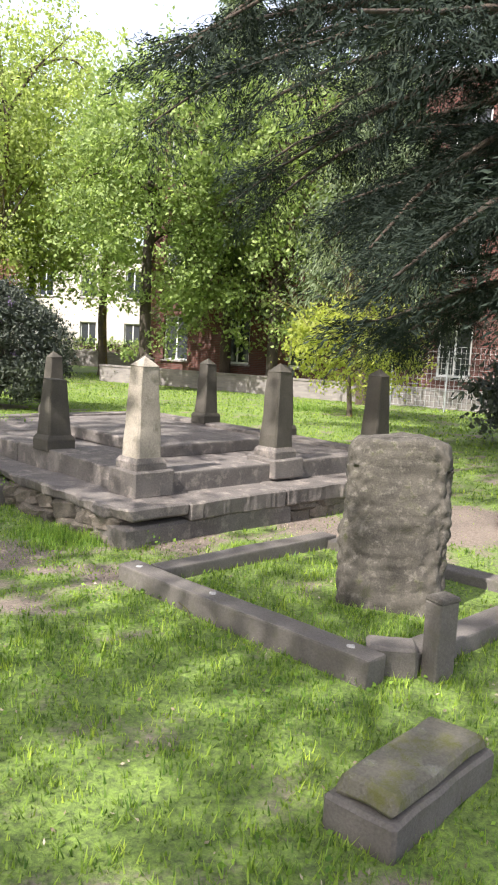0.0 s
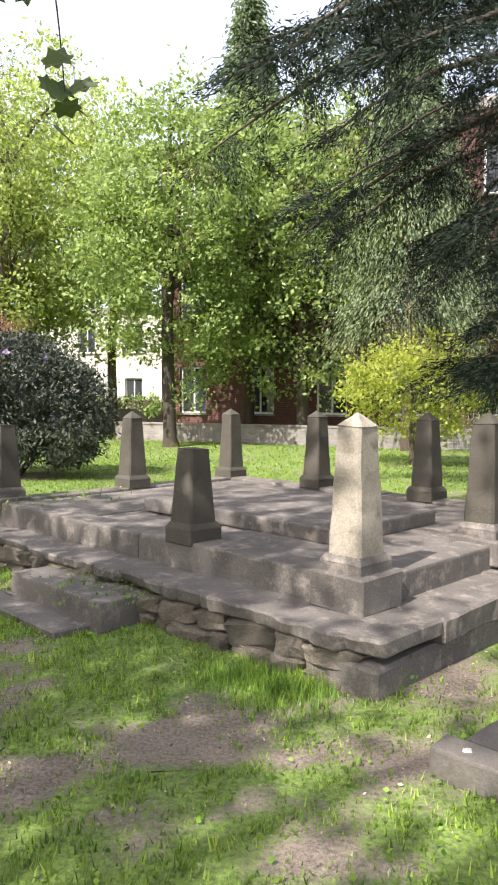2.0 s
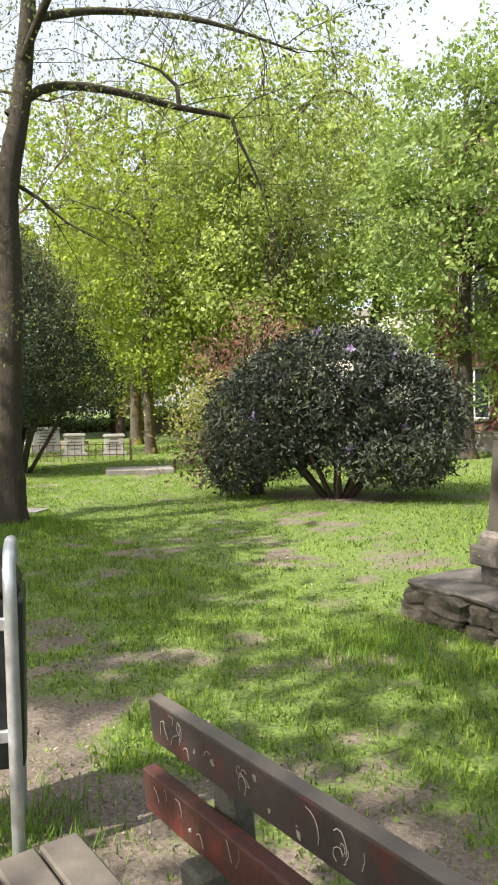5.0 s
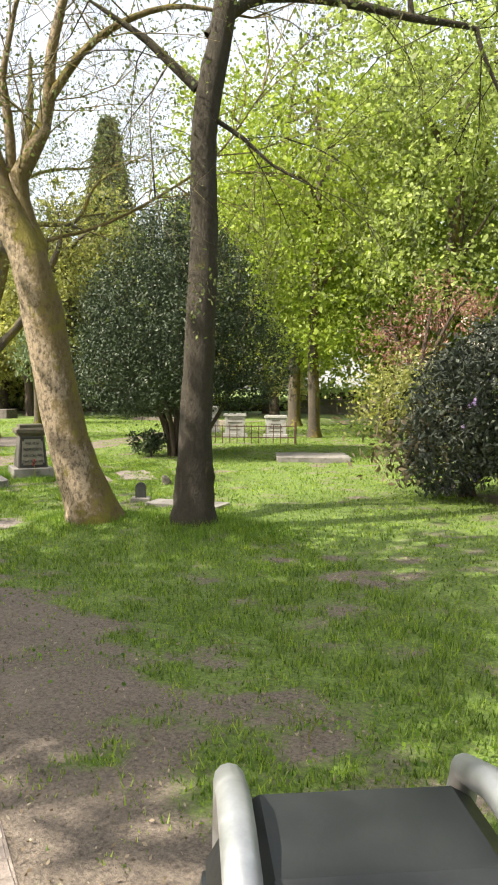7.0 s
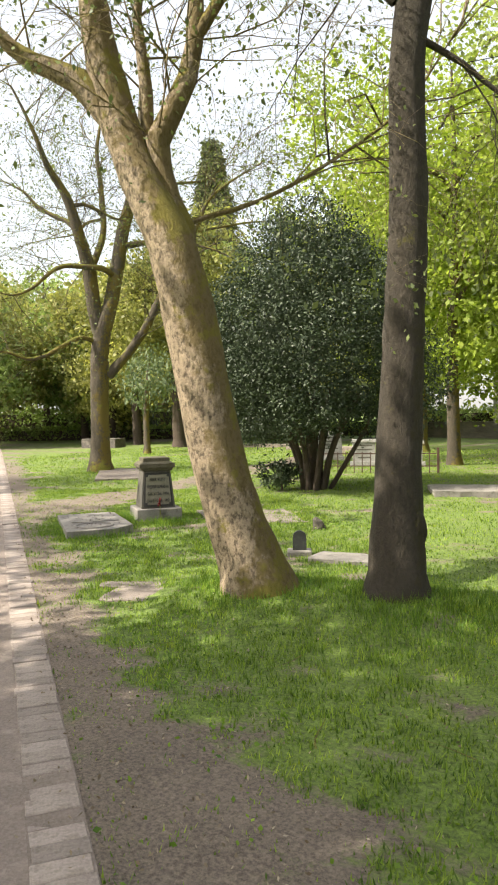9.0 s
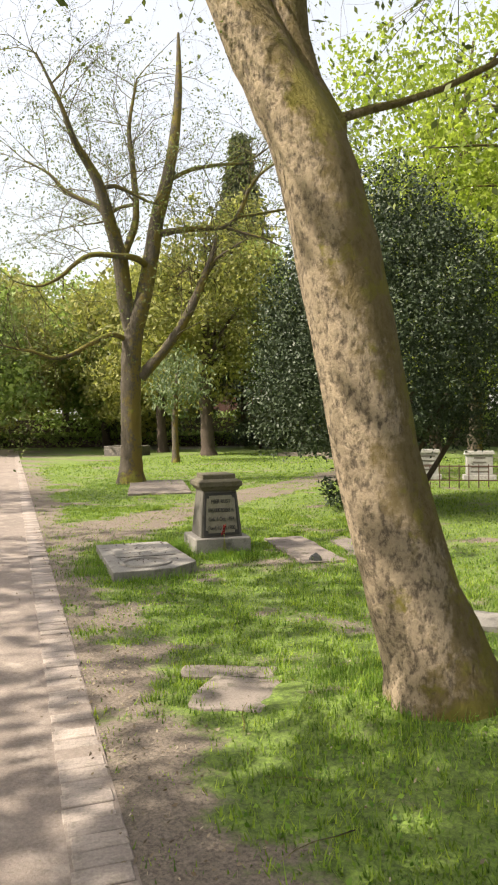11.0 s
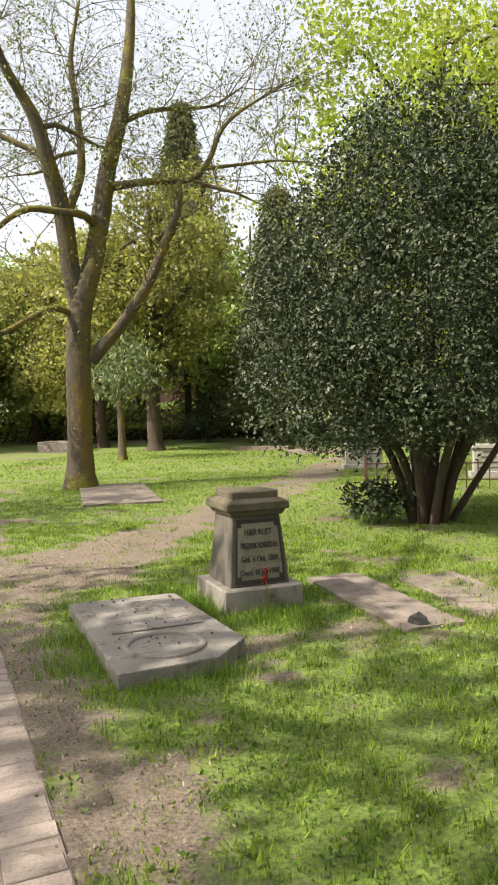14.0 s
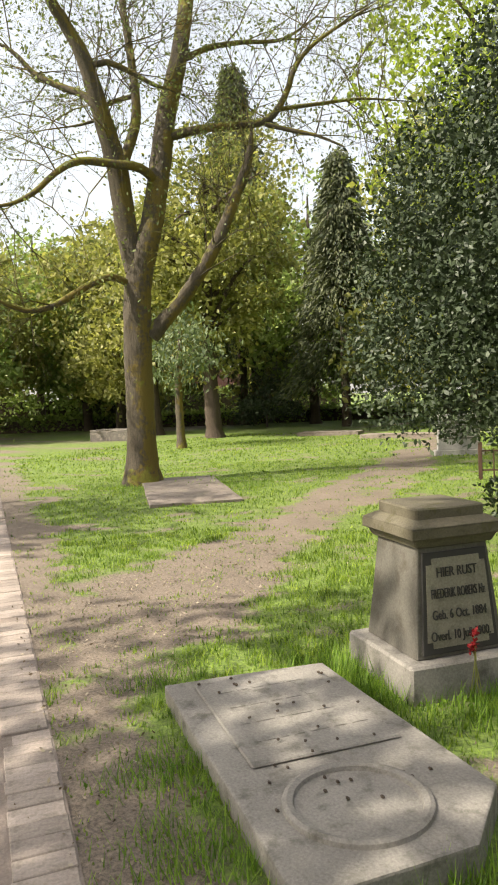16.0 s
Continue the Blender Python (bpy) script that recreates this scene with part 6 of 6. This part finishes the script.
# ---- grass, weeds and litter ----
def blocked(x, y):
    """Where stone or paving covers the lawn."""
    px, py = x - TO[0], y - TO[1]
    u, v = px * TU[0] + py * TU[1], px * TV[0] + py * TV[1]
    hit = (u > -0.36) & (u < TOMB_L + 0.36) & (v > -0.38) & (v < TOMB_W + 0.36)
    hit |= (u > 1.38) & (u < 2.62) & (v > -0.83) & (v < -0.3)
    side = (x - EDGE[0]) * RIGHT[0] + (y - EDGE[1]) * RIGHT[1]
    hit |= (side < 0.008) & (side > -2.3) & ((x - EDGE[0]) * ALONG[0] + (y - EDGE[1]) * ALONG[1] > -6)
    for cx, cy, turn, L, W in ((-15.035, 13.59, -33.4, 1.6, 0.84), (-15.035, 14.72, 56, 0.64, 0.64), (-14.25, 15.28, -40, 1.7, 0.44), (-11.72, 11.38, 24, 0.50, 0.36), (-21.5, 19.9, -42, 3.3, 1.2),
                               (-10.95, 13.55, 12, 0.95, 0.38), (0.97, 5.90, -6, 0.6, 0.3), (0.91, 3.90, 53, 0.66, 0.25), (0.09, 5.335, -37, 1.85, 0.14), (0.07, 6.55, 48, 1.6, 0.14)):
        a = radians(turn)
        dx, dy = x - cx, y - cy
        hit |= (np.abs(dx * math.cos(a) + dy * math.sin(a)) < L / 2) & (np.abs(-dx * math.sin(a) + dy * math.cos(a)) < W / 2)
    return hit


WALK = np.array([(0.5, 1.2), (-1.2, 3.4), (-3.9, 5.1), (-6.0, 6.5), (-8.7, 7.9), (-10.6, 9.2), (-13.3, 11.4), (-16.5, 14.5)])


def walk_distance(x, y):
    d = np.full(np.shape(x), 1e9)
    for a, b in zip(WALK, WALK[1:]):
        d = np.minimum(d, seg_distance(x, y, *a, *b)[0])
    return d


def blades(rng, x, y, height, width):
    n = len(x)
    z = rise(x, y)
    a = rng.random(n) * 6.283
    lean = rng.uniform(0.1, 0.9, n) * height
    p0 = np.stack([x, y, z - 0.005], 1)
    sidev = np.stack([np.cos(a), np.sin(a), np.zeros(n)], 1) * (width * 0.5)[:, None]
    out = np.stack([-np.sin(a), np.cos(a), np.zeros(n)], 1)
    tip = p0 + out * lean[:, None] + np.array((0, 0, 1)) * height[:, None]
    v = np.stack([p0 + sidev, p0 - sidev, tip], 1).reshape(-1, 3)
    return v, np.arange(3 * n).reshape(-1, 3)


def make_grass():
    rng = np.random.default_rng(7)
    V, F, base = [], [], 0
    for count, near, far, h0, h1, w in ((540000, 0.0, 3.6, 0.016, 0.050, 0.0092), (230000, 3.6, 12.0, 0.016, 0.042, 0.016), (60000, 12.0, 26.0, 0.025, 0.05, 0.034)):
        x, y = rng.uniform(-32, 8, count * 9), rng.uniform(-1, 34, count * 9)
        d = walk_distance(x, y)
        g = 1 - bare(x, y)
        keep = (d >= near) & (d < far) & (rng.random(len(x)) < np.clip(g * np.clip(2.6 * (0.55 * vnoise(x, y, 0.12, 19) + 0.45 * vnoise(x, y, 0.05, 21) - 0.22), 0.06, 1), 0.22 * (vnoise(x, y, 0.13, 20) > 0.62) + 0.02, 1)) & ~blocked(x, y)
        x, y, g = x[keep][:count], y[keep][:count], g[keep][:count]
        h = rng.uniform(h0, h1, len(x)) * (0.5 + 0.6 * g) * (0.45 + 0.6 * vnoise(x, y, 0.6, 17) + 0.6 * vnoise(x, y, 0.11, 18))
        v, f = blades(rng, x, y, h, np.full(len(x), w) * rng.uniform(0.7, 1.3, len(x)))
        V.append(v)
        F.append(f + base)
        base += len(v)
    lawn = mesh_part("grass", np.concatenate(V), np.concatenate(F), GRASS)
    tagged(lawn, "short bright spring grass across the lawn", "grass", kind="stuff")
    # tall tufts along stones and trunks
    V, F, base = [], [], 0
    for cx, cy, r, n, h in ((-1.31, 6.63, 0.28, 900, 0.2), (-1.56, 6.80, 0.22, 500, 0.14), (-4.91, 9.15, 0.35, 900, 0.2), (-4.36, 8.90, 0.3, 500, 0.14), (-10.85, 11.85, 0.5, 1500, 0.16), (-11.40, 11.90, 0.4, 900, 0.15), (-9.50, 11.85, 0.45, 1300, 0.17), (-10.10, 12.00, 0.4, 900, 0.15), (-9.15, 12.40, 0.5, 900, 0.2),
                            (-15.35, 14.35, 0.3, 1000, 0.26), (-15.15, 14.10, 0.25, 700, 0.22), (-14.60, 14.50, 0.3, 900, 0.2), (-14.35, 13.30, 0.22, 700, 0.22), (-14.45, 12.90, 0.2, 400, 0.16), (-15.45, 13.20, 0.22, 600, 0.16), (-15.00, 12.90, 0.25, 700, 0.17), (-16.10, 13.85, 0.22, 400, 0.14),
                            (-5.71, 6.90, 0.28, 900, 0.15), (-5.51, 6.70, 0.3, 700, 0.12), (0.64, 4.55, 0.35, 500, 0.1), (0.79, 3.45, 0.5, 800, 0.1), (0.94, 5.55, 0.45, 800, 0.12), (-22.60, 19.90, 0.9, 900, 0.2), (-20.90, 20.60, 0.9, 700, 0.22), (-14.00, 15.00, 0.4, 500, 0.18), (-10.85, 11.45, 0.5, 700, 0.14), (0.04, 20.45, 0.6, 400, 0.5), (-10.15, 12.85, 0.6, 600, 0.14)):
        x, y = cx + rng.normal(size=n) * r * 0.6, cy + rng.normal(size=n) * r * 0.6
        keep = ~blocked(x, y)
        x, y = x[keep], y[keep]
        v, f = blades(rng, x, y, rng.uniform(0.25, 0.7, len(x)) * h * 0.85, np.full(len(x), 0.004 + h * 0.012))
        V.append(v)
        F.append(f + base)
        base += len(v)
    tufts = mesh_part("grass_tufts", np.concatenate(V), np.concatenate(F), TUFT)
    tagged(tufts, "long grass tufts round stones and trunks", "grass", kind="stuff")
    # broad-leaved weeds on the tomb and in the lawn
    P = []
    for cx, cy, z, r, n in ((-0.71, 6.67, 0.06, 0.12, 90), (-2.36, 7.70, 0.2, 0.12, 120), (-2.71, 8.00, 0.2, 0.18, 160), (-3.91, 9.90, 0.5, 0.25, 220), (-3.46, 10.30, 0.5, 0.2, 120), (0.39, 4.30, 0.03, 0.15, 80), (-21.20, 20.50, 0.15, 0.4, 160)):
        P.append(np.array((cx, cy, z)) + rng.normal(size=(n, 3)) * (r, r, 0.035))
    n = 12000
    x, y = rng.uniform(-16, 3, n * 8), rng.uniform(0, 16, n * 8)
    k = (walk_distance(x, y) < 4) & ~blocked(x, y) & (vnoise(x, y, 0.8, 31) > 0.52) & (rng.random(n * 8) < 1.1 - bare(x, y))
    x, y = x[k][:n], y[k][:n]
    P.append(np.stack([x, y, rise(x, y) + 0.02], 1))
    v, q = leaves(rng, np.concatenate(P), 0.024, 0.7)
    tagged(mesh_part("weeds", v, q, TUFT), "small broad-leaved weeds among grass and stones", "weeds", kind="stuff")
    n = 12000
    x, y = rng.uniform(-18, 3, n * 10), rng.uniform(0, 17, n * 10)
    k = (walk_distance(x, y) < 4.5) & ~((blocked(x, y)) & (x > -8)) & (rng.random(n * 10) < 0.15 + bare(x, y))
    x, y = x[k][:n], y[k][:n]
    v, q = leaves(rng, np.stack([x, y, rise(x, y) + 0.012], 1), 0.021, 0.5)
    tagged(mesh_part("leaf_litter", v, q, LITTER), "dry leaves and bark crumbs on bare soil", "leaf litter", kind="stuff")
    # fallen sticks
    starts = []
    for _ in range(120):
        x, y = float(rng.uniform(-15, 0)), float(rng.uniform(3, 13))
        if walk_distance(np.array([x]), np.array([y]))[0] < 3.5 and not blocked(np.array([x]), np.array([y]))[0]:
            a = rng.random() * 6.283
            starts.append(((x, y, 0.02), (math.cos(a), math.sin(a), 0.0)))
    V, Q, _ = twiggy(rng, starts, 0.34, 0.0065, 0)
    V[:, 2] = 0.012 + (V[:, 2] - V[:, 2].min()) * 0.12
    tagged(mesh_part("sticks", V, Q, BARK3), "small fallen sticks scattered on the ground", "sticks", kind="stuff")
    # cones on the carved slab
    for _ in range(34):
        u, w = float(rng.uniform(0.1, 1.3)), float(rng.uniform(0.1, 0.72))
        a = radians(-33.4)
        bm = bmesh.new()
        bmesh.ops.create_icosphere(bm, subdivisions=1, radius=0.007)
        c = part("pine_cone", worn(bm, 0.004, 60, 0, u), BARK4)
        c.matrix_world = pose(-15.94 + u * math.cos(a) - w * math.sin(a), 13.67 + u * math.sin(a) + w * math.cos(a), 0.124 if 0.1 < u < 0.93 and 0.12 < w < 0.74 else 0.108) @ Matrix.Diagonal((1.3, 1, 0.8, 1))
        tagged(c, "small dark cone lying on the grave slab", "cone", "cones on the slab")


make_grass()
